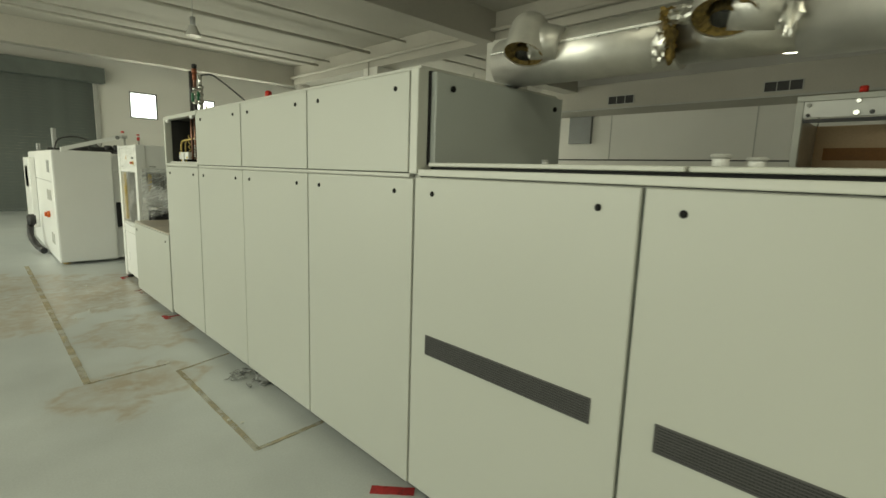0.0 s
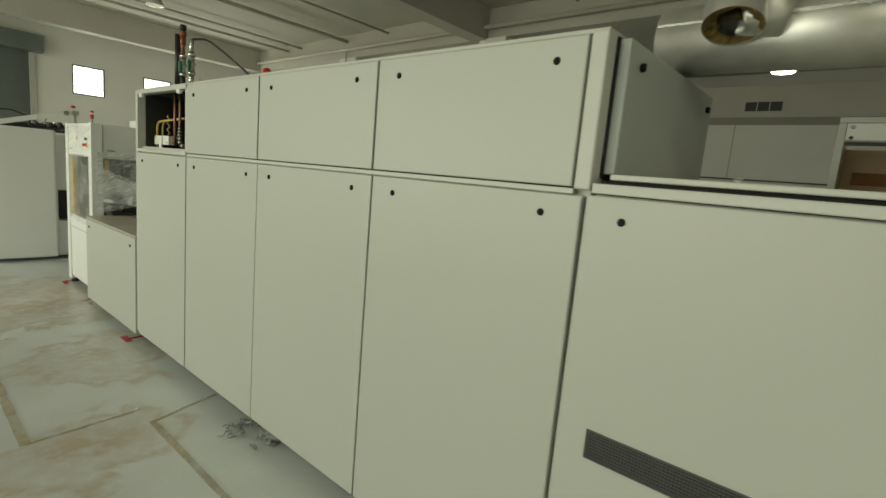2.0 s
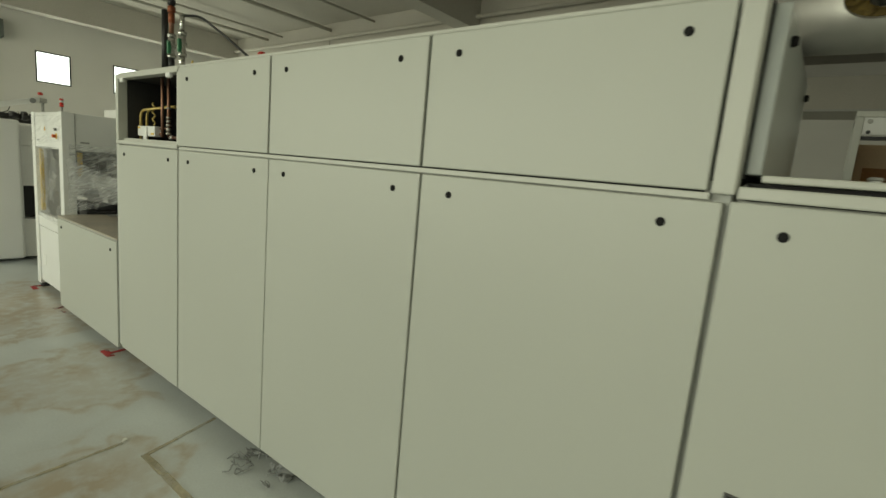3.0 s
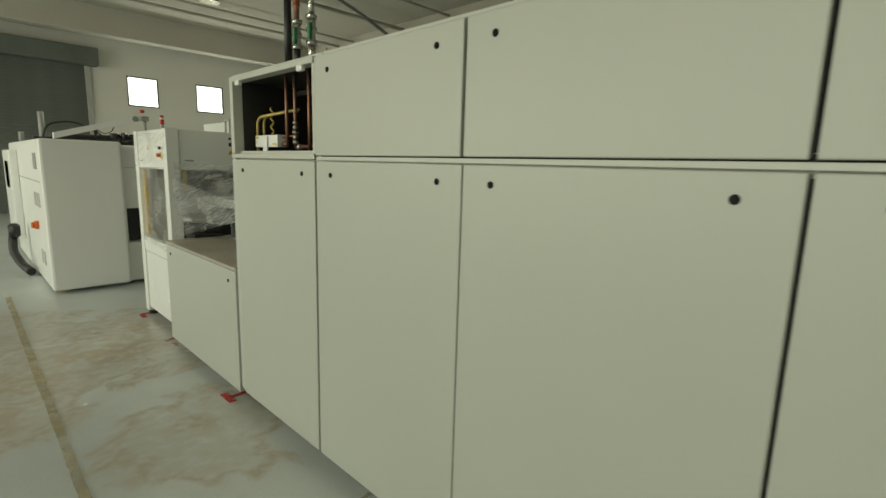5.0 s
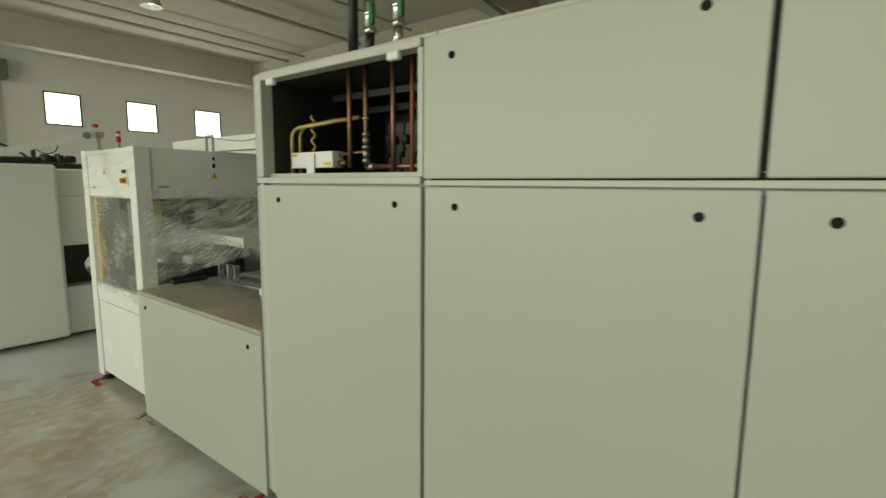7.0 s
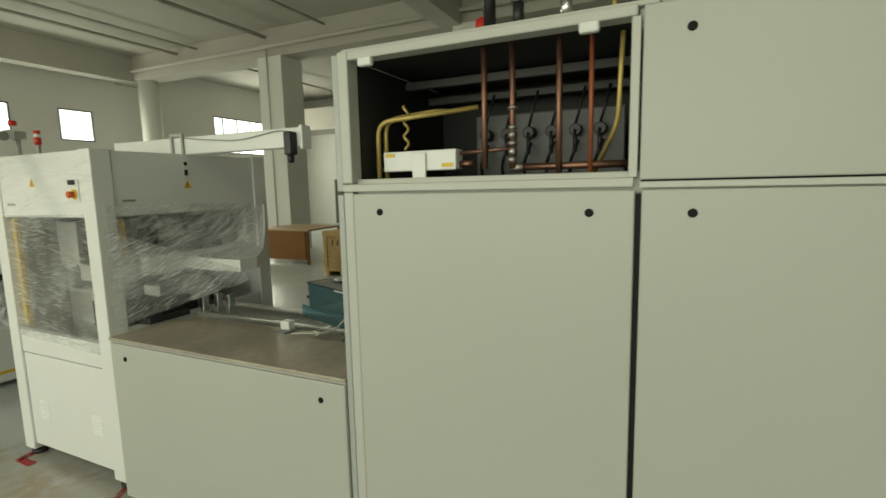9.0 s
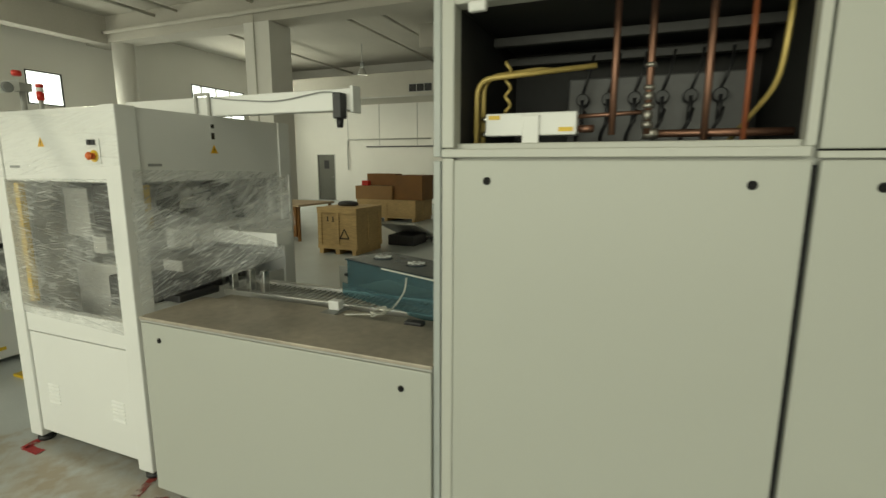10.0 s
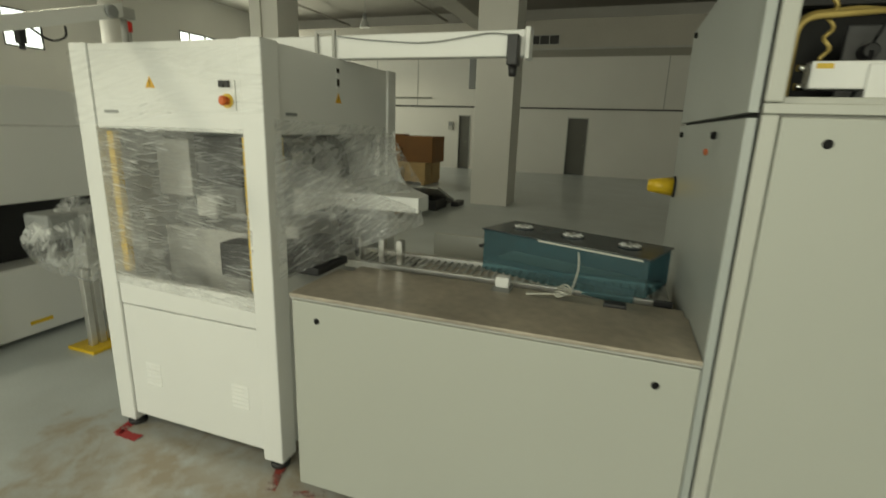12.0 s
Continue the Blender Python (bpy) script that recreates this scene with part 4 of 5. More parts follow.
for x, y in ((2.45, 5.98), (2.45, 7.15), (3.5, 5.98), (3.5, 7.15)):
    tube(bm, (x, y, 0.036), (x, y, 0.12), 0.02, 12)
part("body", bm, M_FRAME, ctr)
part("worktop", B(FX + 0.002, 2.47, 5.900, 7.275, 0.908, 0.921, 0.003), M_STEEL, ctr, "worn grey-brown steel worktop")
part("worktop_edge", B(FX + 0.006, FX + 0.03, 5.900, 7.275, 0.899, 0.9065, 0.001), M_GREYTRIM, ctr)
part("trough", B(2.475, BACK - 0.05, 5.902, 7.24, 0.662, 0.70), M_STEEL, ctr)
cv = thing("outfeed_conveyor", (2.9, 6.7, 0.7), "inclined aluminium chain conveyor in the trough", "conveyor", at=SINK)
part("side_rail", B(2.688, 2.712, 5.95, 7.38, 0.862, 0.898, 0.003), M_ALU, cv)
part("side_rail", B(2.895, 2.935, 5.95, 7.38, 0.866, 0.905, 0.003), M_ALU, cv)
for y0 in (6.1, 7.1):
    part("stand", box(B(2.69, 2.71, y0, y0 + 0.03, 0.70, 0.861), 2.9, 2.93, y0, y0 + 0.03, 0.70, 0.865), M_GREY, cv)
y = 5.98
while y < 7.36:
    part("rung", T((2.712, y, 0.885), (2.895, y, 0.888), 0.006, 8), M_GREYTRIM, cv)
    y += 0.034
part("end_roller", T((2.66, 5.965, 0.868), (2.97, 5.965, 0.868), 0.036, 20, b=0.004), M_NICKEL, cv, "dull metal end roller")
for x in (2.64, 2.975):
    part("bearing", B(x, x + 0.018, 5.93, 6.0, 0.70, 0.915, 0.004), M_BLACK, cv, "black roller bearing")
bl = thing("tunnel_cover", (2.95, 6.76, 0.905), "blue tinted clear plastic conveyor cover with three small fans", "cover", at=SINK)
TURNED = Matrix.Translation((2.95, 6.76, 0.905)) @ Matrix.Rotation(radians(-20.9), 4, "Z")
def tilt(bm):
    bm.transform(TURNED)
    return bm
LEN, DEP, HI = 0.78, 0.28, 0.152
for nm, a in (("side_sheet", (0, 0.006, -LEN, 0, 0.001, HI)), ("side_sheet", (DEP - 0.006, DEP, -LEN, 0, 0.001, HI)), ("end_sheet", (0.007, DEP - 0.007, -LEN, -LEN + 0.006, 0.001, HI)), ("end_sheet", (0.007, DEP - 0.007, -0.006, 0, 0.001, HI))):
    g = part(nm, tilt(B(*a)), M_BLUE, bl)
    g.visible_shadow = False
g = part("front_skirt", tilt(B(-0.07, -0.066, -LEN + 0.02, -0.05, -0.02, 0.05)), M_BLUE, bl)
g.visible_shadow = False
part("lid", tilt(B(-0.008, DEP + 0.008, -LEN - 0.008, 0.008, HI + 0.001, HI + 0.009, 0.002)), M_LID, bl, "dark glossy lid")
for k in range(3):
    y, z = -0.13 - 0.26 * k, HI + 0.009
    f = part("fan", tilt(T((0.145, y, z), (0.145, y, z + 0.004), 0.052, 24, b=0.001)), M_LID, bl, "small black fan")
    bm = T((0.145, y, z + 0.004), (0.145, y, z + 0.012), 0.013, 14)
    for q in range(4):
        t = bmesh.new()
        bmesh.ops.create_cube(t, size=1.0, matrix=Matrix.Diagonal((0.09, 0.010, 0.004, 1)))
        join(bm, t, Matrix.Translation((0.145, y, z + 0.010)) @ Matrix.Rotation(radians(45 * q + 20), 4, "Z"))
    part("fan_guard", tilt(bm), M_WHITE, f, "bright star-shaped fan guard")
part("edge_strip", tilt(B(-0.012, -0.0085, -LEN + 0.02, -0.30, HI - 0.004, HI + 0.003)), M_CABLE, bl, "pale edge strip")
part("clip", tilt(B(0.0, 0.04, 0.009, 0.03, 0.06, 0.075, 0.003)), M_BLACK, bl)
sn = thing("photo_sensor", (2.57, 6.57, 0.912), "small white photo sensor on the conveyor edge", "sensor", at=SINK)
part("case", B(2.545, 2.59, 6.545, 6.60, 0.912, 0.955, 0.004), M_WHITE, sn)
part("bracket", B(2.46, 2.62, 6.535, 6.61, 0.895, 0.911, 0.002), M_GREY, sn)
cb = bmesh.new()
pipe(cb, rounded([(2.745, 6.30, 1.045), (2.71, 6.29, 0.99), (2.60, 6.30, 0.93), (2.52, 6.32, 0.93), (2.50, 6.40, 0.928), (2.47, 6.46, 0.927)], 0.05), 0.0035, 8)
for k in range(3):
    pipe(cb, [(2.53 + 0.035 * math.cos(a) * (1 + 0.2 * k), 6.33 + 0.03 * math.sin(a), 0.93 + 0.006 * k + 0.008 * math.sin(2 * a + k)) for a in [i * math.pi / 8 for i in range(17)]], 0.0032, 6)
single("coiled_cable", cb, M_CABLE, (2.53, 6.33, 0.912), "loosely coiled white cable lying by the cover", "cable", at=SINK)
single("cable_plug", B(2.475, 2.52, 6.10, 6.18, 0.912, 0.932, 0.006), M_BLACK, (2.5, 6.14, 0.912), "small black plug on the counter edge", "plug", at=SINK)
part("front_ledge", B(2.471, 2.60, 5.902, 7.24, 0.86, 0.903), M_STEEL, ctr)

# ---- white enclosure wrapped in film ----
hd = thing("enclosure_machine", (2.75, 7.9, 0.0), "white machine enclosure wrapped in clear stretch film", "machine", at=(-0.012, 0.03, -0.036))
for x0, y0 in ((2.22, 7.385), (2.22, 8.255), (3.24, 7.385), (3.24, 8.255)):
    part("post", B(x0, x0 + 0.1, y0, y0 + 0.1, 0.08, 1.82, 0.006), M_WHITE, hd)
    part("foot", tube(T((x0 + 0.05, y0 + 0.05, 0.036), (x0 + 0.05, y0 + 0.05, 0.062), 0.042, 18, b=0.004), (x0 + 0.05, y0 + 0.05, 0.06), (x0 + 0.05, y0 + 0.05, 0.09), 0.016, 12), M_BLACK, hd, "black levelling foot")
fp = part("front_panel", B(2.228, 2.265, 7.487, 8.253, 1.482, 1.816, 0.004), M_WHITE, hd)
part("middle_panel", B(2.228, 2.265, 7.487, 8.253, 0.695, 0.83, 0.004), M_WHITE, hd)
ld = part("lower_door", B(2.232, 2.27, 7.487, 8.253, 0.12, 0.688, 0.004), M_WHITE, hd)
for y0 in (7.555, 8.06):
    for k in range(6):
        part("louvre", prism(bmesh.new(), [(2.233, 0.30 + 0.02 * k), (2.226, 0.302 + 0.02 * k), (2.233, 0.312 + 0.02 * k)], "y", y0, y0 + 0.09), M_WHITE, ld)
sp = part("side_panel", B(2.322, 3.238, 7.395, 7.425, 1.482, 1.816, 0.004), M_WHITE, hd)
part("roof_panel", B(2.268, 3.32, 7.428, 8.33, 1.795, 1.812, 0.004), M_WHITE, hd)
part("rear_panel", B(3.30, 3.33, 7.487, 8.253, 0.12, 1.79, 0.004), M_WHITE, hd)
part("far_side_panel", B(2.322, 3.238, 8.31, 8.34, 0.12, 1.79, 0.004), M_WHITE, hd)
part("side_lower_panel", B(2.322, 3.238, 7.395, 7.425, 0.12, 0.90, 0.004), M_WHITE, hd)
part("cross_bar", B(2.46, 3.238, 7.40, 7.45, 1.15, 1.255, 0.004), M_WHITE, hd)
part("side_stile", B(3.16, 3.236, 7.398, 7.43, 1.255, 1.48, 0.004), M_WHITE, hd)
# outfeed tray with a slanted rear edge, and its flare
part("tray", prism(bmesh.new(), [(2.70, 6.97), (2.82, 6.97), (3.30, 7.37), (3.30, 7.39), (2.70, 7.39)], "z", 1.155, 1.222), M_WHITE, hd, "white outfeed tray")
pts = [(7.384, 1.50)] + [(7.384 - 0.30 * (1 - math.cos(a)), 1.50 - 0.27 * math.sin(a)) for a in [i * math.pi / 16 for i in range(1, 9)]] + [(7.384, 1.223)]
bm = prism(bmesh.new(), pts, "x", 0.0, 0.012)
t = Matrix.Translation((3.30, 7.384, 0)) @ Matrix.Rotation(radians(-50), 4, "Z") @ Matrix.Translation((0, -7.384, 0))
bm.transform(t)
part("flare", bm, M_WHITE, hd, "curved white side flare")
part("stack_light_base", B(2.30, 2.34, 8.26, 8.30, 1.82, 1.83), M_GREY, hd)
# inner works
iw = part("inner_works", box(box(box(B(2.5, 3.1, 7.75, 8.25, 0.70, 1.02, 0.01), 2.75, 3.05, 7.98, 8.22, 1.02, 1.44, 0.01), 2.62, 2.9, 7.55, 7.70, 0.88, 1.05, 0.008), 2.45, 2.6, 8.0, 8.2, 1.18, 1.44, 0.006), M_GREYTRIM, hd, "grey inner mechanism")
part("inner_box", B(2.42, 2.55, 7.84, 7.95, 1.1, 1.19, 0.005), M_GREYTRIM, hd)
part("inner_motor", B(2.46, 2.6, 7.72, 7.98, 1.24, 1.46, 0.006), M_BLACK, hd)
part("inner_drive", box(B(2.4, 2.8, 7.46, 7.72, 0.86, 0.99, 0.01), 2.38, 2.5, 7.62, 7.8, 0.84, 1.0, 0.01), M_BLACK, hd)
part("inner_floor", B(2.28, 3.3, 7.43, 8.3, 0.66, 0.69), M_GREYTRIM, hd)
def chain(c, r, a0, a1, n):
    """A black drag chain: overlapping links along an arc."""
    bm = bmesh.new()
    for i in range(n):
        a = radians(a0 + (a1 - a0) * i / n)
        t = bmesh.new()
        bmesh.ops.create_cube(t, size=1.0, matrix=Matrix.Diagonal((0.045, 0.06, 0.034, 1)))
        bmesh.ops.bevel(t, geom=t.edges[:], offset=0.005, segments=1, affect="EDGES")
        join(bm, t, Matrix.Translation((c[0] + r * math.cos(a), c[1], c[2] + r * math.sin(a))) @ Matrix.Rotation(-a, 4, "Y"))
    return bm
part("drag_chain", chain((2.88, 7.56, 1.28), 0.17, -5, 130, 12), M_BLACK, hd, "black drag chain")
part("drag_chain", chain((2.78, 7.50, 0.95), 0.19, -10, 110, 12), M_BLACK, hd, "black drag chain")
part("roll", T((2.70, 7.72, 1.36), (3.0, 7.72, 1.36), 0.10, 28, b=0.006), M_CHROME, hd, "bright metal drum")
part("belt_unit", box(B(2.36, 2.60, 7.27, 7.38, 0.914, 0.95, 0.008), 2.45, 2.58, 7.3, 7.38, 0.95, 1.01, 0.008), M_BLACK, hd, "dark belt unit at the outfeed")
for y in (7.03, 7.12, 7.24):
    part("guide_block", B(2.66, 2.70, y, y + 0.03, 0.915, 1.03, 0.004), M_CHROME, hd)
for y, nm in ((8.195, "light_curtain"), (7.488, "light_curtain")):
    part(nm, B(2.245, 2.275, y, y + (0.035 if y > 8 else 0.026), 0.85, 1.47, 0.003), M_YELLOW, hd, "yellow light-curtain bar")
part("light_curtain", B(2.345, 2.385, 7.43, 7.455, 1.26, 1.47, 0.003), M_YELLOW, hd, "yellow light-curtain bar")
# signs and switch
def warn(parent, m, s):
    bm = bmesh.new()
    a = [bm.verts.new(p) for p in ((-s, 0, 0), (s, 0, 0), (0, 0, 1.75 * s))]
    b = [bm.verts.new((v.co.x, -0.0015, v.co.z)) for v in a]
    bm.faces.new(b), bm.faces.new(a[::-1])
    for k in range(3):
        bm.faces.new((a[k], a[(k + 1) % 3], b[(k + 1) % 3], b[k]))
    bmesh.ops.recalc_face_normals(bm, faces=bm.faces[:])
    bm.transform(m)
    w = part("warning_sign", bm, M_SIGN, parent, "yellow warning triangle sticker")
    t = B(-0.06 * s, 0.06 * s, -0.0028, -0.0016, 0.55 * s, 1.15 * s)
    box(t, -0.06 * s, 0.06 * s, -0.0028, -0.0016, 0.28 * s, 0.4 * s)
    t.transform(m)
    part("mark", t, M_INK, w)
S1 = Matrix.Translation((2.745, 7.3945, 1.622))
warn(sp, S1, 0.025)
part("sticker", B(2.728, 2.755, 7.3925, 7.3945, 1.685, 1.775), M_WHITE, sp, "small white sticker with a black square")
part("sticker_print", box(B(2.731, 2.752, 7.391, 7.3924, 1.695, 1.728), 2.731, 2.752, 7.391, 7.3924, 1.752, 1.772), M_INK, sp)
part("maker_plate", B(2.36, 2.43, 7.3925, 7.3945, 1.555, 1.567), M_GREY, sp, "small grey name strip")
warn(fp, Matrix.Translation((2.2275, 7.93, 1.645)) @ Matrix.Rotation(radians(-90), 4, "Z"), 0.025)
part("name_strip", B(2.2255, 2.2275, 8.12, 8.20, 1.545, 1.557), M_GREY, fp, "small grey name strip")
es = part("switch_plate", B(2.222, 2.2275, 7.51, 7.60, 1.565, 1.675, 0.002), M_WHITE, fp)
part("emergency_stop", tube(T((2.222, 7.545, 1.60), (2.205, 7.545, 1.60), 0.014, 18), (2.205, 7.545, 1.60), (2.188, 7.545, 1.60), 0.018, 20, b=0.006), M_ORANGE, es, "red emergency stop button")
part("stop_ring", T((2.2225, 7.545, 1.60), (2.217, 7.545, 1.60), 0.026, 22), M_YELLOW, es)
part("key_switch", box(B(2.21, 2.222, 7.53, 7.548, 1.648, 1.672, 0.002), 2.21, 2.222, 7.555, 7.575, 1.648, 1.672, 0.002), M_BLACK, es)
# film
def sheet(c00, c10, c11, c01, nu, nv, amp, seed, freq=5.0):
    """A thin crumpled sheet between four corners."""
    c = [Vector(p) for p in (c00, c10, c11, c01)]
    nrm = (c[1] - c[0]).cross(c[3] - c[0]).normalized()
    bm = bmesh.new()
    off = Vector((seed, seed * 2.3, 0))
    grid = []
    for j in range(nv + 1):
        row = []
        for i in range(nu + 1):
            u, v = i / nu, j / nv
            p = (c[0].lerp(c[1], u)).lerp(c[3].lerp(c[2], u), v)
            p = p + nrm * amp * (noise.noise(p * freq + off) + 0.5 * noise.noise(Vector((u * 3, v * 30, seed))))
            row.append(bm.verts.new(p))
        grid.append(row)
    for j in range(nv):
        for i in range(nu):
            f = bm.faces.new((grid[j][i], grid[j][i + 1], grid[j + 1][i + 1], grid[j + 1][i]))
            f.smooth = True
    return bm
g = part("film", sheet((2.222, 8.30, 0.80), (2.222, 7.47, 0.77), (2.222, 7.47, 1.50), (2.222, 8.30, 1.49), 40, 60, 0.005, 1), M_FILM, hd, "clear wrinkled stretch film")
g.visible_shadow = False
g = part("film", sheet((2.25, 7.376, 0.92), (2.735, 6.955, 1.10), (2.715, 6.958, 1.165), (2.25, 7.376, 1.42), 40, 60, 0.022, 5), M_FILM_SIDE, hd, "pulled clear stretch film")
g.visible_shadow = False
g = part("film", sheet((2.27, 7.381, 1.24), (3.2, 7.381, 1.27), (3.2, 7.381, 1.52), (2.27, 7.381, 1.54), 40, 40, 0.004, 8), M_FILM_THIN, hd, "clear wrinkled stretch film")
g.visible_shadow = False

g = part("film", sheet((2.216, 8.365, 1.49), (2.216, 7.378, 1.56), (2.216, 7.378, 1.79), (2.216, 8.365, 1.79), 40, 24, 0.003, 11), M_FILM_TIGHT, hd, "clear tight stretch film")
g.visible_shadow = False
g = part("film", sheet((2.27, 7.372, 1.10), (2.95, 7.05, 1.235), (3.26, 7.37, 1.49), (2.27, 7.372, 1.47), 40, 50, 0.018, 15), M_FILM_THIN, hd, "loose clear stretch film")
g.visible_shadow = False

# light beam with a camera over the enclosure
def beam_lamp(label):
    ob = thing("inspection_beam", (2.78, 7.4, 1.812), label, "beam", at=SINK)
    part("beam", B(2.75, 2.81, 6.585, 8.1, 1.815, 1.915, 0.006), M_WHITE, ob)
    bm = bmesh.new()
    for y0, y1, z0, z1 in ((7.44, 7.455, 1.81, 1.935), (7.53, 7.545, 1.81, 1.935), (7.455, 7.53, 1.92, 1.935)):
        box(bm, 2.735, 2.75, y0, y1, z0, z1, 0.002)
    box(bm, 2.70, 2.86, 7.55, 7.65, 1.812, 1.8148)
    part("bracket", bm, M_GREYTRIM, ob)
    part("end_cap", B(2.745, 2.815, 6.565, 6.5848, 1.805, 1.925, 0.004), M_WHITE, ob)
    c = part("camera", B(2.695, 2.748, 6.60, 6.645, 1.775, 1.89, 0.006), M_BLACK, ob, "black machine camera")
    part("lens", T((2.72, 6.622, 1.775), (2.72, 6.622, 1.735), 0.018, 18, r2=0.014, b=0.002), M_BLACK, c)
    part("cable", pipe(bmesh.new(), rounded([(2.742, 6.62, 1.89), (2.742, 6.72, 1.905), (2.742, 7.0, 1.868), (2.742, 7.3, 1.892), (2.742, 7.43, 1.91)], 0.1, 8), 0.003, 6), M_GREY, ob, "thin sagging cable")
    return ob
beam_lamp("white inspection beam with a black camera over the conveyor")

# ---- large white machine beyond ----
fb = thing("white_machine", (2.3, 11.0, 0.0), "large white cabinet machine on yellow levelling pads", "machine", at=(-0.065, 0.05, 0))
part("front_housing", B(1.69, 2.45, 9.65, 13.2, 0.035, 1.715, 0.03), M_WHITE, fb)
bm = bmesh.new()
box(bm, 2.452, 3.9, 9.74, 13.2, 0.04, 0.515, 0.01), box(bm, 2.452, 3.9, 9.74, 13.2, 0.93, 1.42, 0.01), box(bm, 2.452, 2.47, 9.74, 13.2, 0.515, 0.93), box(bm, 3.85, 3.9, 9.74, 13.2, 0.515, 0.93)
part("rear_housing", bm, M_WHITE, fb)
bm = bmesh.new()
pts = [(2.452, 1.422), (3.9, 1.422)] + [(3.9 - 1.0 * (1 - math.cos(a)), 1.422 + 0.24 * math.sin(a)) for a in [i * math.pi / 20 for i in range(1, 11)]] + [(2.452, 1.662)]
part("rounded_hood", prism(bm, pts, "y", 9.75, 13.2), M_WHITE, fb)
# solid black block fills the pass-through in place of the shade inside
part("opening_shade", B(2.472, 3.84, 9.95, 13.1, 0.516, 0.929), M_BLACK, fb, "black block in the pass-through, standing in for its shade")
for x, y in ((1.8, 9.85), (3.7, 9.95), (1.8, 13.0), (3.7, 13.0)):
    part("foot", tube(T((x, y, 0), (x, y, 0.025), 0.05, 16), (x, y, 0.025), (x, y, 0.05), 0.018, 10), M_YELLOW, fb, "yellow levelling pad")
part("label", B(2.72, 2.86, 9.735, 9.739, 0.11, 0.135), M_YELLOW, fb, "yellow label strip")
for y0, z0, w, h, m in ((9.95, 1.38, 0.25, 0.18, M_GREY), (9.98, 0.95, 0.10, 0.16, M_GREYTRIM), (10.16, 0.95, 0.10, 0.16, M_GREYTRIM), (10.34, 0.95, 0.1, 0.16, M_GREYTRIM), (10.0, 0.28, 0.1, 0.16, M_GREYTRIM), (10.2, 0.28, 0.1, 0.16, M_GREYTRIM)):
    part("side_vent", B(1.683, 1.692, y0, y0 + w, z0, z0 + h, 0.002), m, fb)
part("door_line", B(1.687, 1.692, 9.8, 13.1, 1.24, 1.247), M_GREY, fb)
part("monitor", B(1.60, 1.66, 12.3, 12.9, 1.05, 1.45, 0.01), M_GREY, fb, "grey screen on the side")
part("side_door", B(1.60, 1.688, 12.0, 13.1, 0.35, 1.60, 0.01), M_WHITE, fb)
part("main_switch", tube(T((1.688, 10.35, 0.72), (1.65, 10.35, 0.72), 0.05, 16), (1.65, 10.35, 0.72), (1.62, 10.35, 0.72), 0.035, 14, b=0.006), M_ORANGE, fb, "orange main switch")
bm = T((1.60, 11.6, 0.52), (1.48, 11.6, 0.52), 0.10, 20, b=0.02)
pipe(bm, rounded([(1.52, 11.6, 0.44), (1.5, 11.55, 0.25), (1.56, 11.3, 0.10), (1.62, 10.9, 0.06)], 0.12), 0.05, 12)
part("hose_outlet", bm, M_BLACK, fb, "black corrugated exhaust hose")
part("top_rail", B(1.75, 3.0, 10.6, 10.75, 1.70, 1.76, 0.01), M_BLACK, fb)
part("cable_loop", pipe(bmesh.new(), rounded([(1.8, 10.3, 1.70), (1.85, 10.3, 1.90), (2.1, 10.35, 1.96), (2.35, 10.4, 1.86), (2.5, 10.4, 1.70)], 0.15), 0.012, 8), M_BLACK, fb)
bm = bmesh.new()
for k, (dy, dz_) in enumerate(((0.0, 0.0), (0.05, 0.012), (-0.04, 0.02))):
    pipe(bm, rounded([(1.92, 9.95 + dy, 1.745 + dz_), (2.1, 9.93 + dy, 1.755), (2.35, 9.96 - dy, 1.752 + dz_), (2.62, 9.93 + dy, 1.765)], 0.12), 0.026, 10)
part("hose_bundle", bm, M_BLACK, fb, "black hoses lying along the machine top")
bm = bmesh.new()
for x0, x1, r in ((2.40, 2.50, 0.045), (2.52, 2.58, 0.055), (2.60, 2.68, 0.04)):
    tube(bm, (x0, 9.93, 1.775), (x1, 9.93, 1.78), r, 16, b=0.006)
part("hose_coupling", bm, M_BLACK, fb, "black hose couplings")
part("mast", T((1.95, 11.6, 1.69), (1.95, 11.6, 2.12), 0.035, 12), M_GREY, fb)
part("mast", T((1.75, 11.9, 1.69), (1.75, 11.9, 1.85), 0.03, 12), M_GREY, fb)

# tilted inspection arm at the far post of the enclosure
arm = thing("inspection_arm", (2.27, 8.06, 1.82), "white tilted inspection arm with a black camera underneath", "beam", at=(-0.012, 0.03, -0.036))
part("beam", prism(bmesh.new(), [(1.58, 1.71), (2.22, 1.905), (2.22, 1.955), (1.58, 1.76)], "y", 8.02, 8.10), M_WHITE, arm)
part("end_cap", B(2.221, 2.28, 8.03, 8.09, 1.905, 1.945, 0.004), M_GREYTRIM, arm)
part("post", T((2.25, 8.06, 1.812), (2.25, 8.06, 1.92), 0.012, 14), M_GREYTRIM, arm)
part("joint", T((2.165, 8.0, 1.912), (2.165, 8.019, 1.912), 0.024, 20, b=0.004), M_GREY, arm, "round grey joint cap")
part("camera", tube(B(1.86, 1.882, 8.045, 8.075, 1.755, 1.803, 0.003), (1.871, 8.06, 1.755), (1.871, 8.06, 1.737), 0.009, 16), M_BLACK, arm, "black machine camera")
part("cable", pipe(bmesh.new(), rounded([(1.87, 8.0, 1.80), (1.92, 7.99, 1.765), (1.98, 8.0, 1.79), (2.0, 8.03, 1.83)], 0.05), 0.004, 6), M_BLACK, arm)
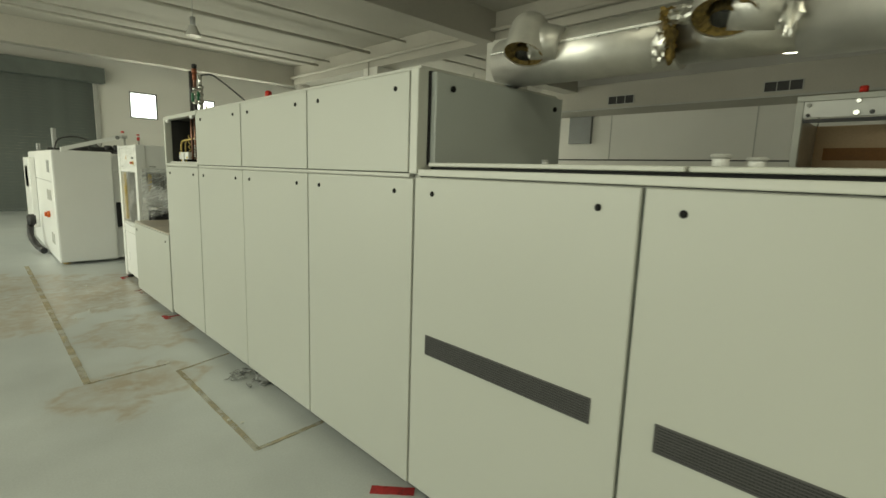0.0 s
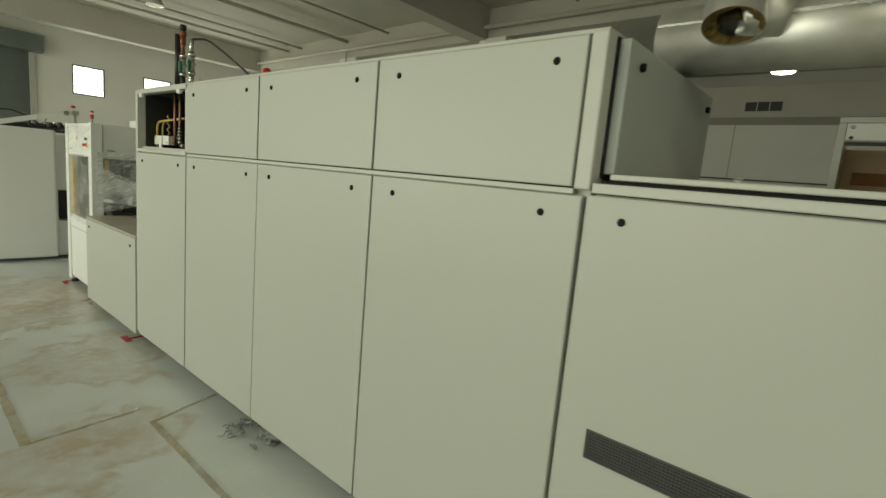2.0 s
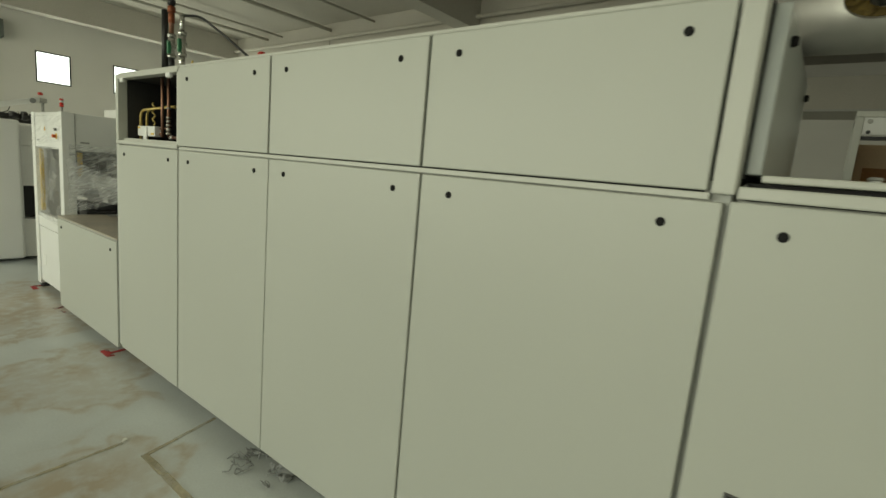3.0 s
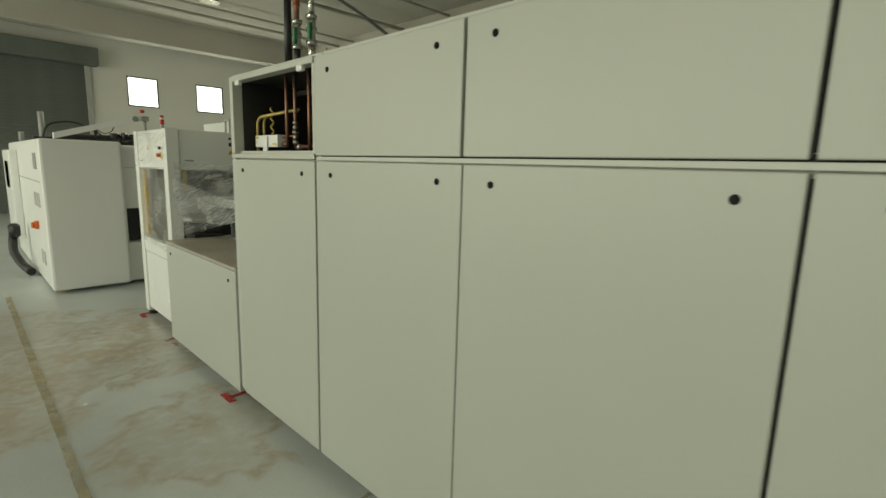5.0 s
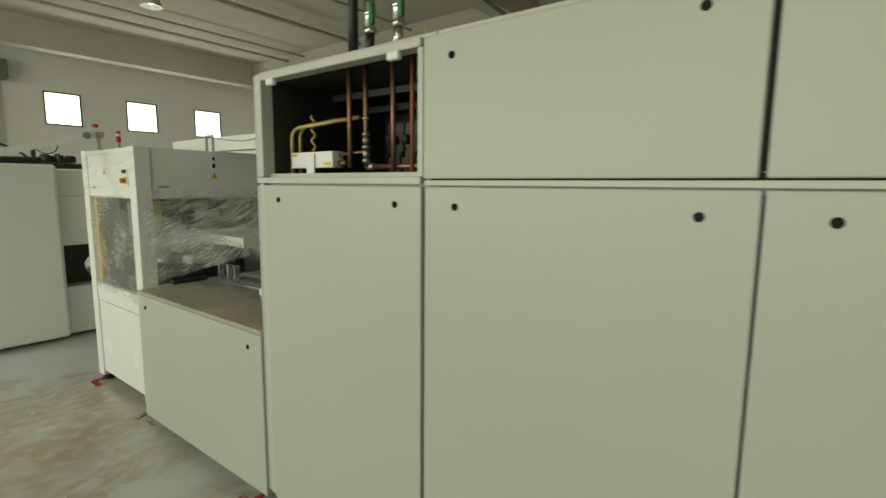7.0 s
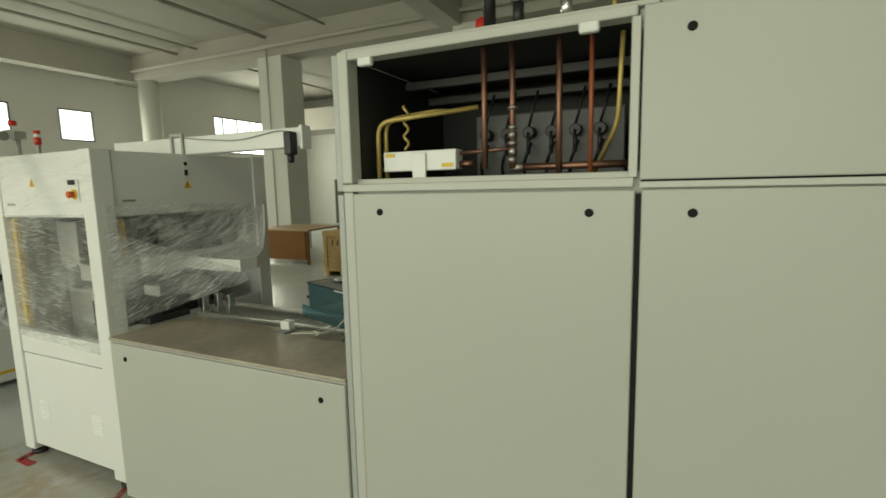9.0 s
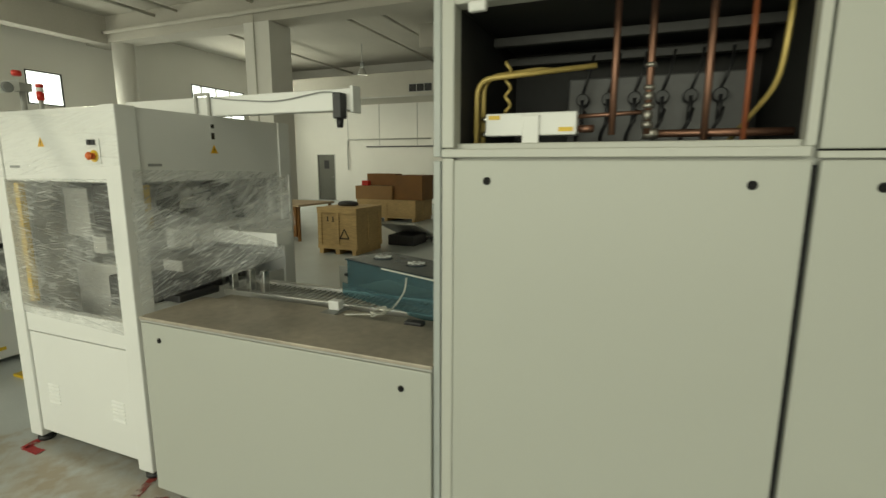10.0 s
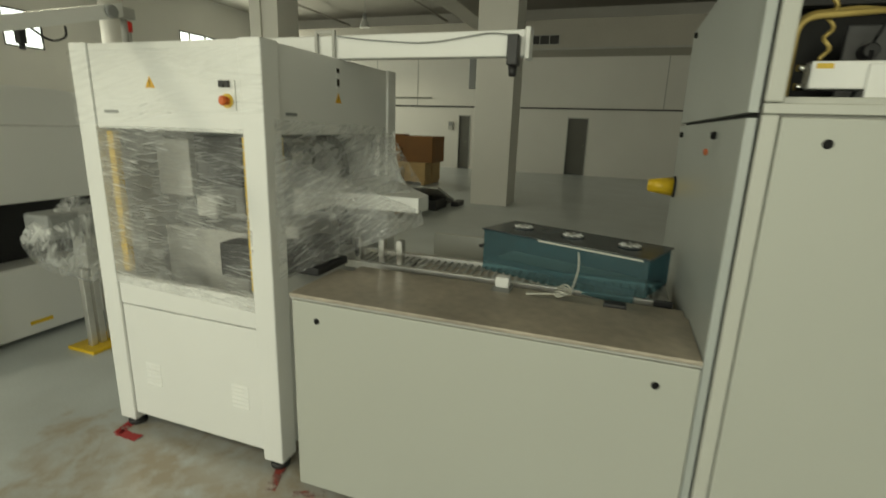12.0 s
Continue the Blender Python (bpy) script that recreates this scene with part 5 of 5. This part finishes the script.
part("lens_hood", T((2.235, 8.06, 1.975), (2.235, 8.06, 2.0), 0.02, 12, b=0.003), M_RED, arm, "small red lamp")
sl = thing("signal_lamp", (2.46, 8.30, 1.82), "slim signal lamp with red and white lenses", "lamp", at=(-0.012, 0.03, -0.036))
part("stem", T((2.46, 8.30, 1.812), (2.46, 8.30, 1.90), 0.012, 10), M_GREYTRIM, sl)
part("red_lens", T((2.46, 8.30, 1.90), (2.46, 8.30, 1.945), 0.018, 14, b=0.003), M_RED, sl)
part("white_lens", T((2.46, 8.30, 1.945), (2.46, 8.30, 1.965), 0.018, 14, b=0.002), M_WHITE, sl)
part("top_lens", T((2.46, 8.30, 1.965), (2.46, 8.30, 1.985), 0.018, 14, b=0.003), M_RED, sl)

# second enclosure roof beyond, seen over the first
sb = thing("beam_enclosure", (4.4, 9.85, 0.0), "low white machine beyond with a flat top rail", "machine")
part("top_rail", B(4.05, 4.15, 8.9, 10.6, 1.80, 1.93, 0.01), M_WHITE, sb)
part("body", B(4.0, 4.9, 9.2, 10.5, 0.03, 1.78, 0.02), M_WHITE, sb)
part("plinth", B(4.1, 4.8, 9.3, 10.4, 0.0, 0.03), M_BLACK, sb)

# wrapped stand between the two machines
st = thing("bagged_stand", (2.8, 9.33, 0.0), "steel stand with its head wrapped in a clear plastic bag", "stand")
for dx in (-0.06, 0.0, 0.07):
    part("pole", B(2.78 + dx, 2.82 + dx, 9.31, 9.35, 0.02, 0.55, 0.004), M_ALU, st)
part("base_plate", B(2.66, 2.95, 9.22, 9.46, 0.0, 0.022, 0.004), M_YELLOW, st, "yellow base plate")
part("head", B(2.52, 2.98, 9.22, 9.44, 0.78, 0.93, 0.02), M_GREY, st)
part("neck", B(2.74, 2.88, 9.27, 9.39, 0.55, 0.78, 0.01), M_GREYTRIM, st)
t = bmesh.new()
bmesh.ops.create_icosphere(t, subdivisions=5, radius=1.0)
for v in t.verts:
    k = 1 + 0.25 * noise.noise(v.co * 1.8) + 0.05 * noise.noise(v.co * 6)
    taper = 1.0 if v.co.z > 0 else 1.0 + 0.45 * v.co.z
    v.co = Vector((v.co.x * 0.30 * k * taper, v.co.y * 0.17 * k, v.co.z * 0.25 * k))
for f in t.faces:
    f.smooth = True
g = part("plastic_bag", join(bmesh.new(), t, Matrix.Translation((2.77, 9.33, 0.74))), M_BAG, st, "crumpled clear plastic bag")
g.visible_shadow = False

# ---- crates and boxes ----
def crate(base, x0, x1, y0, y1, h, label, marks=False):
    ob = thing("wooden_crate", base, label, "crate")
    lo = 0.09
    for y in (y0 + 0.06, (y0 + y1) / 2, y1 - 0.06):
        part("skid", B(x0, x1, y - 0.04, y + 0.04, 0, lo, 0.004), M_CRATE, ob)
    part("side_board", B(x0 + 0.012, x0 + 0.03, y0 + 0.012, y1 - 0.012, lo, h), M_CRATE, ob)
    part("side_board", B(x1 - 0.03, x1 - 0.012, y0 + 0.012, y1 - 0.012, lo, h), M_CRATE, ob)
    part("end_board", B(x0 + 0.03, x1 - 0.03, y0 + 0.012, y0 + 0.03, lo, h), M_CRATE, ob)
    part("end_board", B(x0 + 0.03, x1 - 0.03, y1 - 0.03, y1 - 0.012, lo, h), M_CRATE, ob)
    part("lid", B(x0 - 0.01, x1 + 0.01, y0 - 0.01, y1 + 0.01, h, h + 0.025, 0.003), M_CRATE, ob)
    for y in (y0, (y0 + y1) / 2 - 0.04, y1 - 0.08):
        part("batten", B(x0 - 0.006, x0 + 0.0118, y, y + 0.08, lo, h, 0.003), M_CRATE, ob)
    for z in (lo, h - 0.07):
        part("batten", B(x0 - 0.012, x0 - 0.0062, y0, y1, z, z + 0.07, 0.002), M_CRATE, ob)
    for x in (x0, (x0 + x1) / 2 - 0.04, x1 - 0.08):
        part("batten", B(x, x + 0.08, y0 - 0.006, y0 + 0.0118, lo, h, 0.003), M_CRATE, ob)
    for z in (lo, h - 0.07):
        part("batten", B(x0, x1, y0 - 0.012, y0 - 0.0062, z, z + 0.07, 0.002), M_CRATE, ob)
    if marks:
        q = x0 - 0.013
        for k in range(3):
            y, bm = y1 - 0.2 - 0.11 * k, bmesh.new()
            box(bm, q + 0.022, q + 0.0245, y - 0.012, y + 0.012, h - 0.21, h - 0.13), box(bm, q + 0.022, q + 0.0245, y - 0.028, y + 0.028, h - 0.215, h - 0.205)
            part("stencil_mark", bm, M_INK, ob, "black stencilled handling mark")
        a = [(y0 + 0.16, 0.28), (y0 + 0.34, 0.28), (y0 + 0.25, 0.44)]
        bm = bmesh.new()
        for (ya, za), (yb, zb) in zip(a, a[1:] + a[:1]):
            tube(bm, (q + 0.024, ya, za), (q + 0.024, yb, zb), 0.011, 6)
        part("stencil_triangle", bm, M_INK, ob, "black stencilled triangle")
    return ob
crate((8.15, 10.1, 0), 7.72, 8.57, 9.72, 10.5, 0.78, "pale plywood shipping crate with stencilled marks", True)
crate((13.0, 11.8, 0), 12.5, 13.6, 10.9, 12.7, 0.56, "wide pale plywood crate under cardboard boxes")
def carton(x0, x1, y0, y1, z0, z1, label, m):
    ob = thing("cardboard_box", ((x0 + x1) / 2, (y0 + y1) / 2, z0), label, "box", "boxes on the crate")
    part("body", B(x0, x1, y0, y1, z0, z1, 0.006), m, ob)
    part("tape", B(x0 - 0.002, x1 + 0.002, (y0 + y1) / 2 - 0.03, (y0 + y1) / 2 + 0.03, z1 + 0.0005, z1 + 0.003), M_BEIGE, ob)
    part("flap", B(x0, x1, y0 - 0.004, y0, z1 - 0.12, z1, 0.001), m, ob)
carton(12.5, 13.3, 11.6, 12.75, 0.586, 0.95, "brown cardboard box on a wooden crate", M_BOARD)
carton(12.6, 13.5, 10.75, 11.58, 0.586, 1.25, "long dark brown cardboard box on a crate", M_BROWN)
carton(12.9, 13.3, 11.7, 12.6, 0.954, 1.28, "dark brown cardboard box stacked on another", M_BROWN)
single("red_label_box", B(12.6, 12.75, 12.4, 12.6, 0.954, 1.09, 0.005), M_RED, (12.7, 12.5, 0.954), "small red box on a carton", "box")
tt = thing("tilted_panel", (9.9, 10.1, 0), "grey metal panel leaning low beside the crate", "panel", at=(-0.35, -0.4, 0))
bm = prism(bmesh.new(), [(9.25, 0.42), (9.28, 0.45), (10.2, 0.12), (10.2, 0.08)], "y", 9.6, 10.4)
part("sheet", bm, M_GREYTRIM, tt)
part("block", B(9.3, 9.9, 9.65, 10.2, 0.0, 0.2, 0.02), M_BLACK, tt)
part("tools", box(B(10.0, 10.4, 9.45, 9.6, 0.0, 0.09, 0.01), 10.2, 10.6, 9.75, 9.85, 0.0, 0.06, 0.01), M_BLACK, tt)
tb = thing("low_table", (9.6, 13.0, 0), "brown table with a pale top", "table", at=(-0.45, -0.85, 0))
part("top", B(9.0, 10.2, 12.4, 13.8, 0.70, 0.74, 0.005), M_BEIGE, tb)
for x, y in ((9.05, 12.45), (10.1, 12.45), (9.05, 13.7), (10.1, 13.7)):
    part("leg", B(x, x + 0.05, y, y + 0.05, 0, 0.7, 0.004), M_BROWN, tb)
part("apron", B(9.02, 9.06, 12.5, 13.7, 0.1, 0.7), M_BROWN, tb)
single("tool_bag", join(bmesh.new(), (lambda t: (bmesh.ops.create_icosphere(t, subdivisions=3, radius=1.0), t)[1])(bmesh.new()), Matrix.Translation((8.55, 10.5, 0.92)) @ Matrix.Diagonal((0.14, 0.2, 0.06, 1))), M_BLACK, (8.55, 10.5, 0.885), "small black bag on the crate", "bag", at=(-0.4, -0.35, -0.08))

# ---- frame machine in the east bay ----
rk = thing("frame_machine", (7.9, 1.0, 0.0), "tall grey framed machine with a white control panel", "machine")
X0, X1, Y0, Y1, H = 7.6, 8.6, -0.4, 1.92, 2.555
for x in (X0, X1 - 0.08):
    for y in (Y0, 0.9, Y1 - 0.07):
        part("post", B(x, x + 0.08, y, y + 0.07, 0, H - 0.062, 0.006), M_FRAME, rk)
bm = bmesh.new()
for a in ((X0, X0 + 0.08, Y0, Y1), (X1 - 0.08, X1, Y0, Y1), (X0 + 0.081, X1 - 0.081, Y0, Y0 + 0.07), (X0 + 0.081, X1 - 0.081, Y1 - 0.07, Y1)):
    box(bm, *a, H - 0.06, H, 0.006)
part("top_frame", bm, M_FRAME, rk)
cp = part("control_panel", B(X0 + 0.01, X0 + 0.05, Y0 + 0.072, Y1 - 0.072, 2.315, 2.492, 0.004), M_WHITE, rk, "white control panel with knobs")
for y, z, r, m in ((1.83, 2.47, 0.022, M_GREYTRIM), (1.83, 2.36, 0.018, M_BLACK), (1.40, 2.49, 0.025, M_CHROME), (1.41, 2.37, 0.03, M_CHROME), (1.28, 2.37, 0.022, M_BLACK), (1.15, 2.47, 0.03, M_GREYTRIM), (1.1, 2.37, 0.025, M_CHROME)):
    part("knob", T((X0 + 0.01, y - 0.03, z - 0.02), (X0 - 0.02, y - 0.03, z - 0.02), r, 16, b=0.003), m, cp)
part("side_board", B(X0 + 0.09, X1 - 0.09, Y1 - 0.065, Y1 - 0.04, 0.05, 2.3), M_STEEL, rk)
part("back_board", B(X1 - 0.1, X1 - 0.085, Y0 + 0.08, Y1 - 0.07, 0.05, 2.3), M_BEIGE, rk, "beige inner board")
part("slot", B(X1 - 0.112, X1 - 0.101, Y0 + 0.3, 1.75, 1.88, 2.03), M_BROWN, rk, "dark slot in the inner board")
part("shelf", B(X0 + 0.09, X1 - 0.12, Y0 + 0.08, Y1 - 0.08, 1.70, 1.73), M_BEIGE, rk)
part("header_strip", B(X0 + 0.02, X0 + 0.06, Y0 + 0.072, Y1 - 0.072, 2.262, 2.30), M_BLACK, rk)
part("beacon", T((X0 + 0.04, 1.35, H), (X0 + 0.04, 1.35, H + 0.07), 0.04, 16, b=0.008), M_RED, rk, "red signal beacon")
